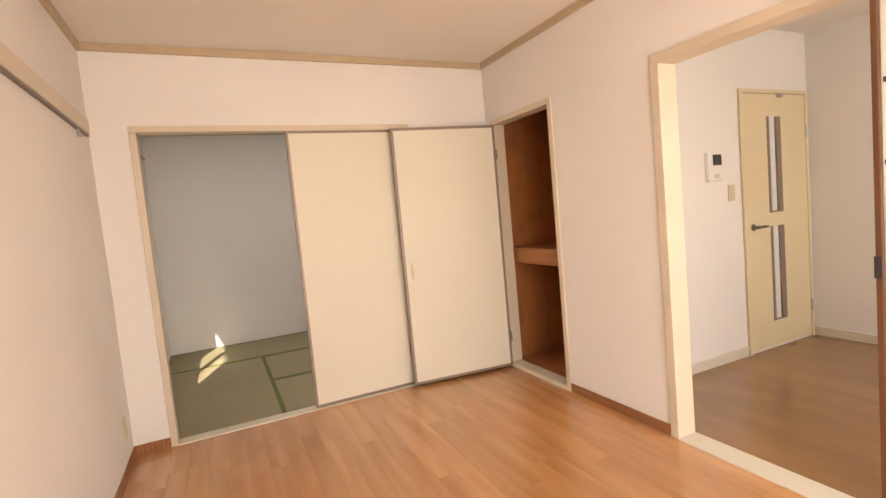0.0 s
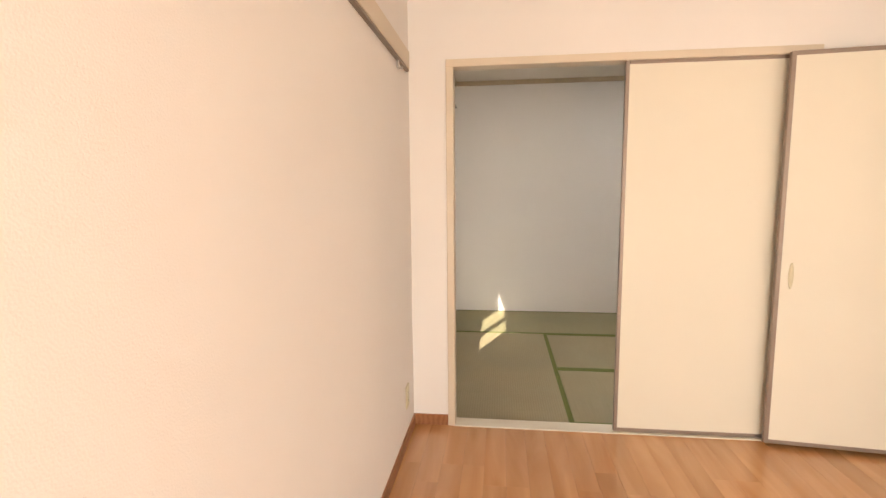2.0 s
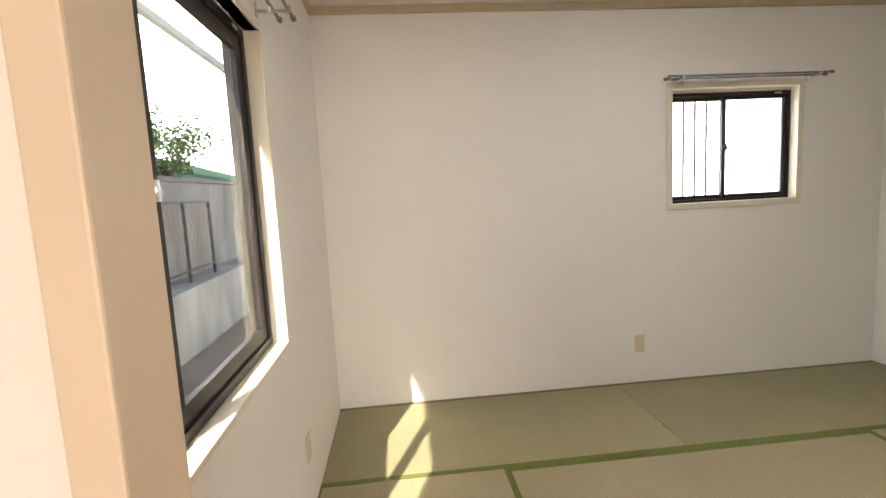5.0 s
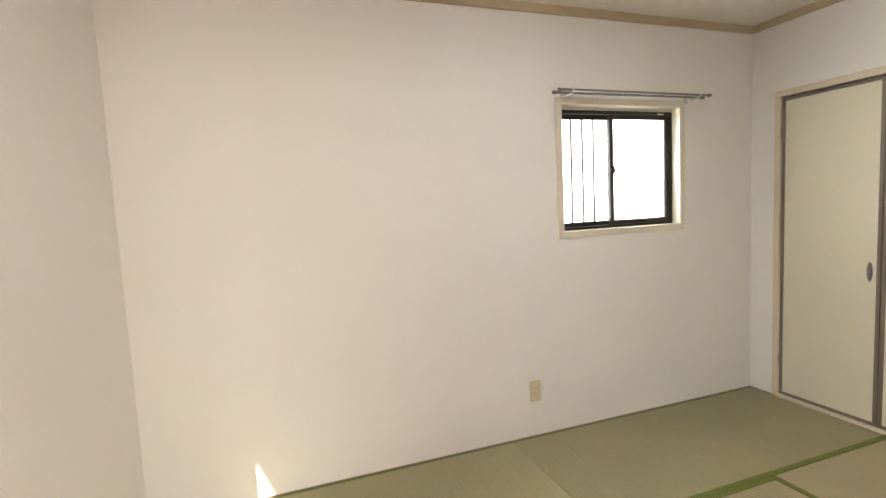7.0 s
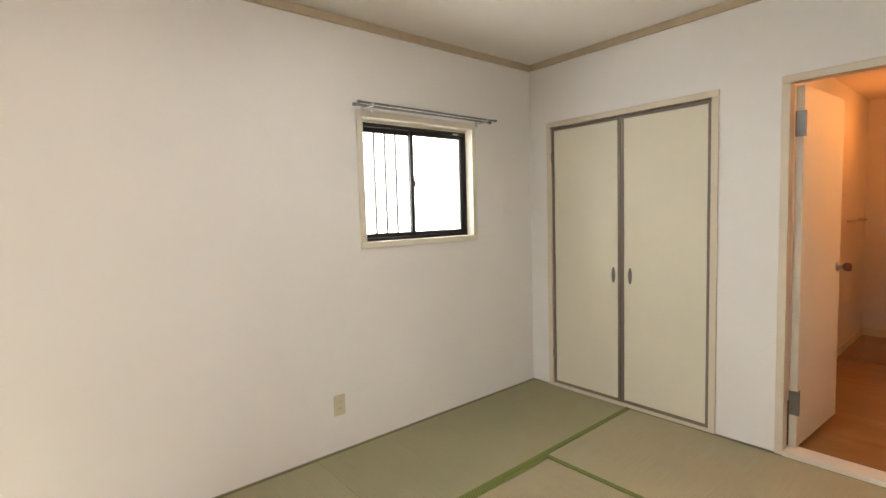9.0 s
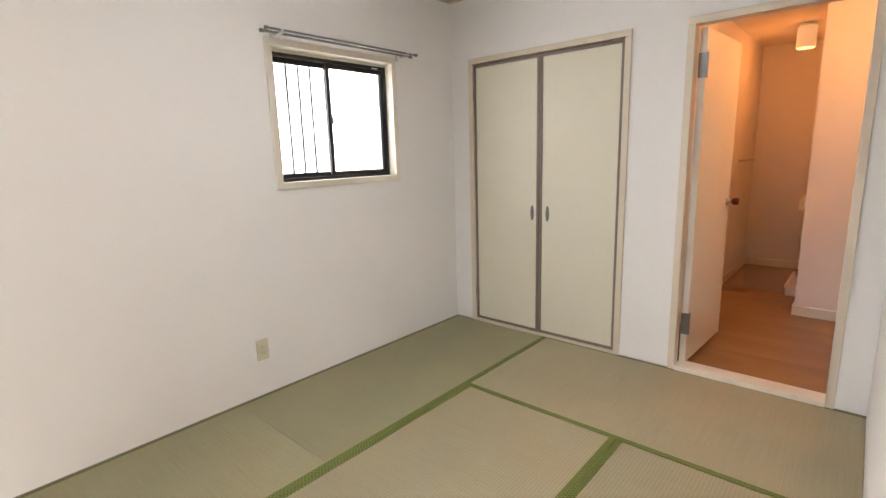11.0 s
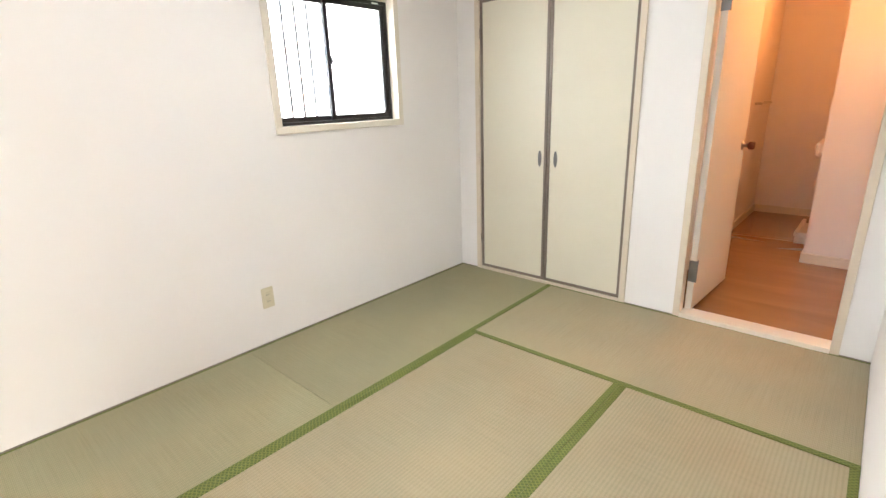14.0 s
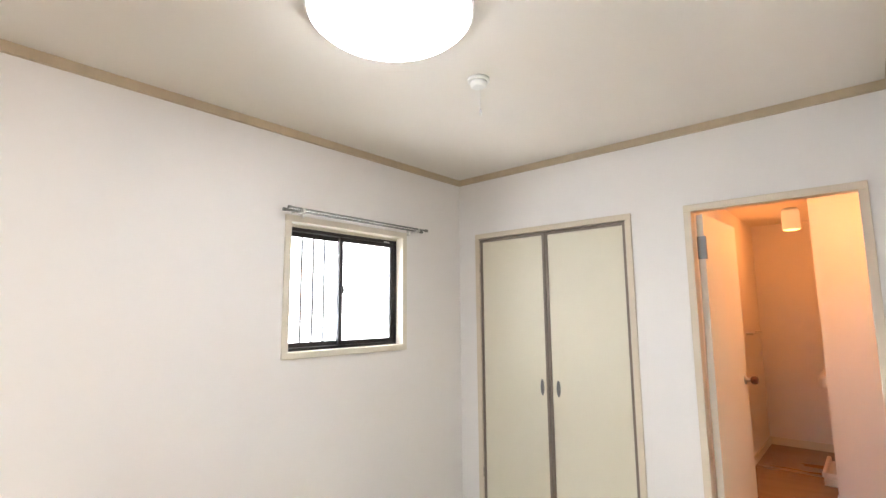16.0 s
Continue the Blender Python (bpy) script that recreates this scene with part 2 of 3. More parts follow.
ROOFGREEN = mat("green_sheet", (0.07, 0.16, 0.11), 0.5, var=0.15, scale=3)
REDPAINT = mat("faded_red_steel", (0.30, 0.10, 0.06), 0.6, var=0.2, scale=6)
STUCCO = mat("outer_stucco", (0.58, 0.56, 0.52), 0.9, var=0.1, scale=2, bump=0.5, bump_scale=60)
LAMPGLOW = glow("lit_diffuser", (0.97, 0.99, 1.0), 6.4)
WARMGLOW = glow("warm_bulb_glass", (1.0, 0.55, 0.24), 0.12)
# emission for the backdrop sheets that stand in for overbright daylight outside
BACKDROP_GLOW = glow("glowing_backdrop", (0.97, 0.99, 1.0), 3.2)


# ---- mesh helpers ----
def add_box(bm, x0, x1, y0, y1, z0, z1, bevel=0.0):
    vs = bmesh.ops.create_cube(bm, size=1)["verts"]
    for v in vs:
        v.co = Vector(((x0 + x1) / 2 + v.co.x * (x1 - x0), (y0 + y1) / 2 + v.co.y * (y1 - y0), (z0 + z1) / 2 + v.co.z * (z1 - z0)))
    if bevel:
        es = list({e for v in vs for e in v.link_edges})
        bmesh.ops.bevel(bm, geom=es, offset=bevel, segments=2, affect="EDGES", profile=0.5)


def boxes(*items, bevel=0.0):
    bm = bmesh.new()
    for it in items:
        add_box(bm, *it, bevel=bevel)
    return bm


def add_rod(bm, a, b, r, seg=12, r2=None):
    a, b = Vector(a), Vector(b)
    d = b - a
    m = Matrix.Translation((a + b) / 2) @ d.to_track_quat("Z", "Y").to_matrix().to_4x4()
    bmesh.ops.create_cone(bm, cap_ends=True, segments=seg, radius1=r, radius2=r if r2 is None else r2, depth=d.length, matrix=m)


def rods(*items, seg=12):
    bm = bmesh.new()
    for a, b, r in items:
        add_rod(bm, a, b, r, seg)
    return bm


def lathe(profile, seg=48, at=(0, 0, 0)):
    """Turned body from (radius, height) pairs."""
    bm = bmesh.new()
    rings = []
    for r, z in profile:
        rings.append([bm.verts.new((at[0] + r * math.cos(2 * math.pi * k / seg), at[1] + r * math.sin(2 * math.pi * k / seg), at[2] + z)) for k in range(seg)])
    for p, q in zip(rings, rings[1:]):
        for k in range(seg):
            bm.faces.new((p[k], p[(k + 1) % seg], q[(k + 1) % seg], q[k]))
    for ring in (rings[0], rings[-1]):
        bm.faces.new(ring)
    bmesh.ops.recalc_face_normals(bm, faces=bm.faces)
    for f in bm.faces:
        f.smooth = len(f.verts) == 4
    return bm


def to_mesh(name, bm, material):
    me = bpy.data.meshes.new(name)
    bm.to_mesh(me)
    bm.free()
    me.materials.append(material)
    return me


def part(name, bm, material, parent, label=""):
    ob = new(name, to_mesh(name, bm, material))
    ob.parent = parent
    if label:
        ob["label"] = label
    return ob


def thing(name, label, category, at=(0, 0, 0), rz=0, group=""):
    ob = new(name)
    ob.matrix_world = pose(*at, 0, 0, rz)
    return tagged(ob, label, category, group)


def solid(name, bm, material, label, category, kind=""):
    return tagged(new(name, to_mesh(name, bm, material)), label, category, "", kind)


def structure(name, bm, material, label=""):
    return tagged(new(name, to_mesh(name, bm, material)), label, "", "", "structure")


def wall_boxes(axis, c0, c1, a0, a1, top, holes, bottom=0.0):
    """A wall across c0..c1 that runs a0..a1, with holes (h0, h1, low, high) through it."""
    out, at = [], a0
    put = (lambda s, e, l, h: (c0, c1, s, e, l, h)) if axis == "x" else (lambda s, e, l, h: (s, e, c0, c1, l, h))
    for h0, h1, low, high in sorted(holes):
        out.append(put(at, h0, bottom, top))
        if low > bottom:
            out.append(put(h0, h1, bottom, low))
        if high < top:
            out.append(put(h0, h1, high, top))
        at = h1
    out.append(put(at, a1, bottom, top))
    return boxes(*out)


# ---- the large structure ----
XE, YS, CT = 3.732, -2.588, 2.455       # tatami room: x 0..XE, y YS..0
X1, YS1, CR = 2.685, -2.66, 2.468       # living room: x 0..X1, y -7.3..YS1
HEAD = 1.96                            # clear height of the openings

structure("wall_north", wall_boxes("y", 0.0, 0.15, -0.15, XE + 0.9, CT + 0.1, [(2.225, 3.10, 1.185, 1.925)], -0.1), PAPER, "white papered wall with a small window")
structure("wall_west", wall_boxes("x", -0.09, 0.0, YS, 0.0, CT + 0.1, [(-2.565, -1.222, 0.826, 1.934)], -0.1), PAPER, "white papered wall with a wide sliding window")
structure("wall_east", wall_boxes("x", XE, XE + 0.06, YS, 0.0, CT + 0.1, [(-1.33, -0.195, 0.0, HEAD), (-2.43, -1.70, 0.0, HEAD)], -0.1), PAPER, "white papered wall with closet and washroom openings")
structure("wall_between", wall_boxes("y", YS1, YS, -0.15, XE + 0.1, CR + 0.1, [(0.226, 1.971, 0.0, HEAD)], -0.1), PAPER, "papered wall between the two rooms")
structure("wall_living_west", boxes((-0.15, 0.0, -7.3, YS1, -0.1, CR + 0.1)), PAPER, "white papered wall")
structure("wall_living_east", wall_boxes("x", X1, X1 + 0.1, -7.3, YS1, CR + 0.1, [(-3.47, -2.765, 0.0, HEAD), (-6.15, -4.345, 0.0, HEAD)], -0.1), PAPER, "white papered wall with closet and kitchen openings")
structure("wall_living_south", wall_boxes("y", -7.45, -7.3, -0.15, 5.2, CR + 0.1, [(0.3, 2.4, 0.05, 2.05), (3.1, 4.7, 0.9, 2.0)], -0.1), PAPER, "white papered wall with a balcony window")
structure("ceiling_tatami", boxes((0, XE, YS, 0, CT, CT + 0.08)), CEIL, "pale papered ceiling")
structure("ceiling_living", boxes((0, X1, -7.3, YS1, CR, CR + 0.08)), CEIL, "pale papered ceiling")
structure("subfloor", boxes((-0.15, 7.6, -7.45, 0.15, -0.12, -0.031)), VINYL)
structure("floor_living", boxes((0, X1 + 0.02, -7.3, YS1, -0.03, -0.006)), SKIRT, "cherry-coloured plank floor")

# kitchen beyond the living room
structure("wall_kitchen_north", boxes((X1 + 0.1, 5.165, -3.78, -3.70, -0.1, CR + 0.1)), PAPER, "white papered wall")
structure("wall_kitchen_east", boxes((5.045, 5.165, -7.3, -3.78, -0.1, CR + 0.1)), PAPER, "white papered wall")
structure("ceiling_kitchen", boxes((X1 + 0.1, 5.045, -7.3, -3.78, CR, CR + 0.08)), CEIL, "pale papered ceiling")
structure("floor_kitchen", boxes((X1 + 0.09, 5.045, -7.3, -3.78, -0.03, 0.0)), VINYL, "brown wood-pattern vinyl floor")

# washroom behind the tatami room
structure("wall_washroom_north", boxes((XE + 0.06, 7.3, -1.49, -1.40, -0.1, 2.42)), PAPER, "white papered wall")
structure("wall_washroom_far", boxes((7.05, 7.15, -2.75, -1.49, -0.1, 2.42)), PAPER, "white papered wall")
structure("wall_washroom_pier", boxes((5.295, 5.395, -2.75, -2.13, -0.1, 2.42)), PAPER, "white papered partition wall")
structure("wall_washroom_south", boxes((XE + 0.06, 7.3, -2.85, -2.75, -0.1, 2.42)), PAPER, "white papered wall")
structure("ceiling_washroom", boxes((XE + 0.06, 7.05, -2.75, -1.49, 2.32, 2.42)), CEIL, "papered ceiling")
structure("floor_washroom", boxes((XE + 0.06, 7.05, -2.75, -1.49, -0.03, 0.0)), VINYL, "brown wood-pattern vinyl floor")


# trim
def casing(name, axis, face, out, a0, a1, top, w=0.0385, depth=0.10, low=0.0, closed=False, material=TRIM, proud=0.012):
    """Three- or four-sided timber casing round an opening, lining it and standing proud of the wall face."""
    lo, hi = (face - depth, face + proud) if out > 0 else (face - proud, face + depth)
    put = (lambda s, e, l, h: (lo, hi, s, e, l, h)) if axis == "x" else (lambda s, e, l, h: (s, e, lo, hi, l, h))
    items = [put(a0, a0 + w, low, top - w), put(a1 - w, a1, low, top - w), put(a0, a1, top - w, top)]
    if closed:
        items[0] = put(a0, a0 + w, low + w, top - w)
        items[1] = put(a1 - w, a1, low + w, top - w)
        items.append(put(a0, a1, low, low + w))
    return structure(name, boxes(*items, bevel=0.003), material, "beige timber casing round an opening")


casing("trim_partition", "y", YS1, -1, 0.197, 2.0, 1.991, depth=0.084)
casing("trim_closet", "x", XE, -1, -1.364, -0.165, 1.996, depth=0.06)
casing("trim_washroom_door", "x", XE, -1, -2.464, -1.664, 1.996, depth=0.062)
casing("trim_living_closet", "x", X1, -1, -3.505, -2.73, 1.996)
casing("trim_kitchen_opening", "x", X1, -1, -6.19, -4.31, 1.996, w=0.05, depth=0.115, proud=0.013)
casing("trim_small_window", "y", 0.0, -1, 2.192, 3.134, 1.958, depth=0.13, low=1.152, closed=True, material=TRIM_PALE)
structure("trim_small_window_head", boxes((2.231, 3.095, 0.05, 0.128, 1.902, 1.918)), TRIM_PALE)
casing("trim_wide_window", "x", 0.0, 1, -2.587, -1.203, 1.954, w=0.02, depth=0.045, low=0.808, closed=True, material=TRIM_PALE, proud=0.01)
structure("sill_partition", boxes((0.232, 1.965, YS1 - 0.014, YS + 0.01, -0.03, 0.006), bevel=0.002), TRIM_PALE, "pale timber sliding-door sill")
structure("sill_washroom", boxes((XE - 0.02, XE + 0.10, -2.425, -1.703, -0.03, 0.028), bevel=0.003), TRIM_PALE, "pale timber threshold")
structure("sill_closet", boxes((XE - 0.01, XE + 0.10, -1.325, -0.204, -0.03, 0.018), bevel=0.002), TRIM, "timber closet threshold")
structure("sill_living_closet", boxes((X1 - 0.012, X1 + 0.09, -3.47, -2.766, -0.03, 0.03), bevel=0.003), TRIM_PALE, "timber closet threshold")
structure("sill_kitchen", boxes((X1 - 0.02, X1 + 0.115, -6.14, -4.36, -0.03, 0.008), bevel=0.002), TRIM_PALE, "pale timber threshold")
structure("cornice_tatami", boxes((0, XE, -0.022, 0, CT - 0.045, CT - 0.001), (0, XE, YS, YS + 0.022, CT - 0.045, CT - 0.001), (0, 0.022, YS + 0.022, -0.022, CT - 0.045, CT - 0.001), (XE - 0.022, XE, YS + 0.022, -0.022, CT - 0.045, CT - 0.001)), CORNICE, "tan timber cornice")
structure("cornice_living", boxes((0, X1, YS1 - 0.022, YS1, CR - 0.045, CR - 0.001), (0, 0.022, -7.3, YS1 - 0.022, CR - 0.045, CR - 0.001), (X1 - 0.022, X1, -7.3, YS1 - 0.022, CR - 0.045, CR - 0.001)), CORNICE, "tan timber cornice")
structure("baseboard_living", boxes((0.0, 0.197, YS1 - 0.009, YS1, -0.01, 0.06), (0, 0.009, -7.3, YS1 - 0.009, -0.01, 0.06), (X1 - 0.009, X1, -4.31, -3.505, -0.01, 0.06), (2.0, 2.67, YS1 - 0.009, YS1, -0.01, 0.06)), SKIRT, "brown timber skirting")
structure("baseboard_kitchen", boxes((X1 + 0.12, 4.16, -3.792, -3.78, 0.0, 0.05), (X1 + 0.12, 4.16, -3.798, -3.78, 0.05, 0.075), (5.03, 5.045, -7.3, -3.79, 0.0, 0.05), (5.024, 5.045, -7.3, -3.79, 0.05, 0.075), bevel=0.003), TRIM_PALE, "pale moulded skirting")
structure("baseboard_washroom", boxes((3.86, 7.05, -1.502, -1.49, 0, 0.075), (7.038, 7.05, -2.75, -1.502, 0, 0.075), (5.283, 5.295, -2.75, -2.13, 0, 0.05), (5.277, 5.295, -2.75, -2.124, 0.05, 0.078), (5.283, 5.395, -2.13, -2.118, 0, 0.078), bevel=0.003), TRIM_PALE, "pale moulded skirting")


# ---- tatami room ----
def tatami_mat(x0, x1, y0, y1, heri, rush=None):
    """heri: pairs (side, width) of the cloth borders."""
    ew = (x1 - x0) > (y1 - y0)
    cx, cy = (x0 + x1) / 2, (y0 + y1) / 2
    t = thing("tatami_mat", "green-straw woven rush floor mat with green borders", "tatami mat", (cx, cy, 0), group="tatami mats")
    g = 0.0012
    part("rush_surface", boxes((x0 - cx + g, x1 - cx - g, y0 - cy + g, y1 - cy - g, -0.03, 0.0), bevel=0.002), rush or (RUSH_X if ew else RUSH_Y), t)
    for side, w in heri:
        if side == "n":
            b = (x0 - cx + g, x1 - cx - g, y1 - cy - w, y1 - cy - g, -0.02, 0.0016)
        elif side == "s":
            b = (x0 - cx + g, x1 - cx - g, y0 - cy + g, y0 - cy + w, -0.02, 0.0016)
        elif side == "e":
            b = (x1 - cx - w, x1 - cx - g, y0 - cy + g, y1 - cy - g, -0.02, 0.0016)
        else:
            b = (x0 - cx + g, x0 - cx + w, y0 - cy + g, y1 - cy - g, -0.02, 0.0016)
        part("border", boxes(b), HERI, t, "green patterned cloth border")
    return t


MY1, MY2 = -0.838, -1.722
tatami_mat(0.0, 1.842, MY1, -0.012, (("n", 0.012), ("s", 0.031)), RUSH_N)
tatami_mat(1.842, XE - 0.01, MY1, -0.012, (("n", 0.012), ("s", 0.031)), RUSH_N)
tatami_mat(2.795, XE - 0.01, YS, MY1, (("w", 0.031), ("e", 0.012)))
tatami_mat(0.0, 0.91, YS, MY1, (("e", 0.031), ("w", 0.013)))
tatami_mat(0.91, 2.795, MY2, MY1, (("n", 0.031), ("s", 0.031)))
tatami_mat(0.91, 2.795, YS, MY2, (("n", 0.031), ("s", 0.031)))


structure("tatami_edging", boxes((0.0, XE - 0.01, -0.011, 0.0, -0.03, 0.003), (XE - 0.009, XE, YS, 0.0, -0.03, 0.003)), EDGE, "dark timber strip between mats and wall")


def sliding_panel(x0, x1, y, label):
    t = thing("sliding_door", label, "sliding door", ((x0 + x1) / 2, y, 0.008), group="sliding doors between the rooms")
    h, w, d = HEAD - 0.012, (x1 - x0) / 2, 0.014
    part("panel", boxes((-w + 0.018, w - 0.018, -d + 0.003, d - 0.003, 0.018, h - 0.018)), FUSUMA, t)
    part("stile", boxes((-w, -w + 0.018, -d, d, 0, h), bevel=0.002), EDGE_PALE, t, "grey-brown edge strip")
    part("stile", boxes((w - 0.02, w, -d, d, 0, h), bevel=0.002), EDGE_PALE, t, "grey-brown edge strip")
    part("rail", boxes((-w + 0.02, w - 0.02, -d, d, 0, 0.02), bevel=0.002), EDGE_PALE, t, "grey-brown edge strip")
    part("rail", boxes((-w + 0.02, w - 0.02, -d, d, h - 0.02, h), bevel=0.002), EDGE_PALE, t, "grey-brown edge strip")
    return t


sliding_panel(1.102, 1.96, YS1 + 0.016, "cream sliding door with grey-brown edges, slid open")
sliding_panel(1.118, 1.962, YS - 0.018, "cream sliding door with grey-brown edges, stacked behind another")


def closet_door(y0, y1, pull_y, label):
    t = thing("closet_door", label, "closet door", (XE, (y0 + y1) / 2, 0.02), group="closet doors")
    w, h = (y1 - y0) / 2, HEAD - 0.03
    part("panel", boxes((0.006, 0.03, -w + 0.018, w - 0.018, 0.02, h - 0.02)), CLOSET, t)
    part("stile", boxes((0.0, 0.033, -w, -w + 0.02, 0, h), bevel=0.002), EDGE, t, "dark brown edge strip")
    part("stile", boxes((0.0, 0.033, w - 0.02, w, 0, h), bevel=0.002), EDGE, t, "dark brown edge strip")
    part("rail", boxes((0.0, 0.033, -w + 0.02, w - 0.02, 0, 0.02), bevel=0.002), EDGE, t, "dark brown edge strip")
    part("rail", boxes((0.0, 0.033, -w + 0.02, w - 0.02, h - 0.02, h), bevel=0.002), EDGE, t, "dark brown edge strip")
    bm = lathe([(0.001, 0), (0.016, 0), (0.018, 0.003), (0.0155, 0.005), (0.013, 0.002), (0.001, 0.001)], 28)
    bmesh.ops.transform(bm, matrix=Matrix.Translation((0.006, pull_y - (y0 + y1) / 2, 0.875)) @ pose(0, 0, 0, 0, -90, 0) @ Matrix.Diagonal((3.0, 0.8, 1, 1)), verts=bm.verts)
    part("pull", bm, GREY_STEEL, t, "oval metal finger pull")
    side = w + 0.004 if y1 > -0.5 else -w - 0.004
    for z in (0.2, 1.68):
        part("hinge", rods(((-0.004, side, z), (-0.004, side, z + 0.07), 0.005)), EDGE, t, "small dark hinge")
    return t


closet_door(-0.758, -0.204, -0.705, "cream closet door with dark brown edges")
closet_door(-1.325, -0.762, -0.825, "cream closet door with dark brown edges")
structure("closet_back", boxes((XE + 0.85, XE + 0.9, -1.40, 0.0, -0.1, CT + 0.1), (XE + 0.1, XE + 0.9, -1.30, 0.0, CT, CT + 0.1)), LOFT)


def curtain_rod(cx, cy, z, length, rz):
    """Double rod on two wall brackets; local x runs along the wall, -y points into the room."""
    t = thing("curtain_rod", "double grey metal curtain rod on wall brackets", "curtain rod", (cx, cy, z), rz)
    h = length / 2
    for off, dz in ((0.055, 0.0), (0.105, 0.004)):
        part("rod", rods(((-h, -off, dz), (h * 0.1, -off, dz), 0.0075), ((h * 0.1, -off, dz), (h, -off, dz), 0.006)), GREY_STEEL, t)
        for s in (-1, 1):
            part("end_cap", rods(((s * h, -off, dz), (s * (h + 0.018), -off, dz), 0.010)), GREY_STEEL, t)
    for s in (-1, 1):
        part("bracket", boxes((s * h * 0.86 - 0.012, s * h * 0.86 + 0.012, -0.004, 0.0, -0.03, 0.02), (s * h * 0.86 - 0.007, s * h * 0.86 + 0.007, -0.118, -0.004, -0.014, -0.006), (s * h * 0.86 - 0.007, s * h * 0.86 + 0.007, -0.118, -0.112, -0.014, 0.008), bevel=0.001), STEEL, t, "pale metal bracket")
        part("runner", rods(((s * h * 0.8, -0.055, -0.012), (s * h * 0.8, -0.055, -0.03), 0.006)), WHITE, t)
    return t


curtain_rod(2.695, 0.0, 1.972, 1.06, 0)
curtain_rod(0.0, -1.86, 2.01, 1.50, 90)


def sash_window(name, label, length, low, high, base, rz, panes, mid=0.0, w=0.034, f=0.028):
    """Two-leaf aluminium sliding window; local x along the wall, y outwards."""
    t = thing(name, label, "window", base, rz)
    t["kind"] = "structure"
    h = length / 2
    part("window_frame", boxes((-h, h, 0.0, 0.07, low, low + f), (-h, h, 0.0, 0.07, high - f, high), (-h, -h + f, 0.0, 0.07, low + f, high - f), (h - f, h, 0.0, 0.07, low + f, high - f), bevel=0.002), BLACK, t)
    for k, (s0, s1, y) in enumerate(((-h + f, mid + 0.02, 0.036), (mid - 0.02, h - f, 0.010))):
        a, b = low + f, high - f
        s = part("sash", boxes((s0, s1, y, y + 0.022, a, a + w), (s0, s1, y, y + 0.022, b - w, b), (s0, s0 + w, y, y + 0.022, a + w, b - w), (s1 - w, s1, y, y + 0.022, a + w, b - w), bevel=0.002), BLACK, t)
        p = part("pane", boxes((s0 + w - 0.004, s1 - w + 0.004, y + 0.009, y + 0.013, a + w - 0.004, b - w + 0.004)), panes[k], s)
        p.visible_shadow = False
    part("latch", rods(((mid, 0.006, (low + high) / 2 - 0.02), (mid, 0.006, (low + high) / 2 + 0.025), 0.011), ((mid, -0.004, (low + high) / 2), (mid, 0.012, (low + high) / 2), 0.014)), BLACK if length < 1 else STEEL, t, "crescent window latch")
    part("label_tag", boxes((h - 0.12, h - 0.07, -0.0015, 0.0, high - 0.02, high - 0.012)), WHITE, t, "small white label")
    return t


sash_window("window_small", "small black aluminium sliding window with frosted panes", 0.870, 1.186, 1.903, (2.663, 0.055, 0), 0, (RIBBED, FROST), mid=-0.024, w=0.028, f=0.022)
sash_window("window_wide", "wide dark aluminium sliding window with clear panes", 1.338, 0.828, 1.932, (-0.046, -1.892, 0), 90, (GLASS, GLASS), mid=-0.07, w=0.05)

# bars of the grille outside the small window
grille = thing("window_grille", "upright metal bars outside the small window", "grille", (2.663, 0.20, 1.1))
for k in range(5):
    part("bar", boxes((-0.40 + k * 0.083 - 0.008, -0.40 + k * 0.083 + 0.008, -0.006, 0.006, 0, 0.9)), GREY_STEEL, grille)
for z in (0.02, 0.86):
    part("rail", boxes((-0.46, 0.46, 0.006, 0.016, z, z + 0.03)), STEEL, grille)
for s in (-0.455, 0.455):
    part("bracket", boxes((s - 0.005, s + 0.005, -0.05, 0.016, 0.85, 0.88)), STEEL, grille)


def outlet(x, y, z, rz, sockets=2):
    t = thing("wall_outlet", "ivory plastic wall outlet with two sockets", "outlet", (x, y, z), rz)
    part("plate", boxes((-0.035, 0.035, -0.007, 0.0, -0.06, 0.06), bevel=0.003), PLASTIC, t)
    for k in range(sockets):
        zz = 0.02 - k * 0.04
        s = part("socket", boxes((-0.017, 0.017, -0.0095, -0.006, zz - 0.014, zz + 0.014), bevel=0.0015), PLASTIC, t)
        part("slot", boxes((-0.008, -0.006, -0.0102, -0.0094, zz - 0.005, zz + 0.005), (0.006, 0.008, -0.0102, -0.0094, zz - 0.005, zz + 0.005)), DARKPLASTIC, s)
    return t


outlet(2.006, 0.0, 0.27, 0)
outlet(0.0, -1.01, 0.30, 90)
outlet(0.0, -2.86, 0.25, 90)

lamp = thing("ceiling_lamp", "round white lit ceiling lamp", "ceiling lamp", (1.81, -1.285, CT))
part("base", lathe([(0.235, 0.0), (0.277, -0.006), (0.285, -0.02), (0.285, -0.046), (0.273, -0.046)]), WHITE, lamp, "white metal rim")
part("shade", lathe([(0.277, -0.044), (0.273, -0.058), (0.25, -0.078), (0.20, -0.096), (0.118, -0.107), (0.03, -0.11)]), LAMPGLOW, lamp, "glowing white diffuser")

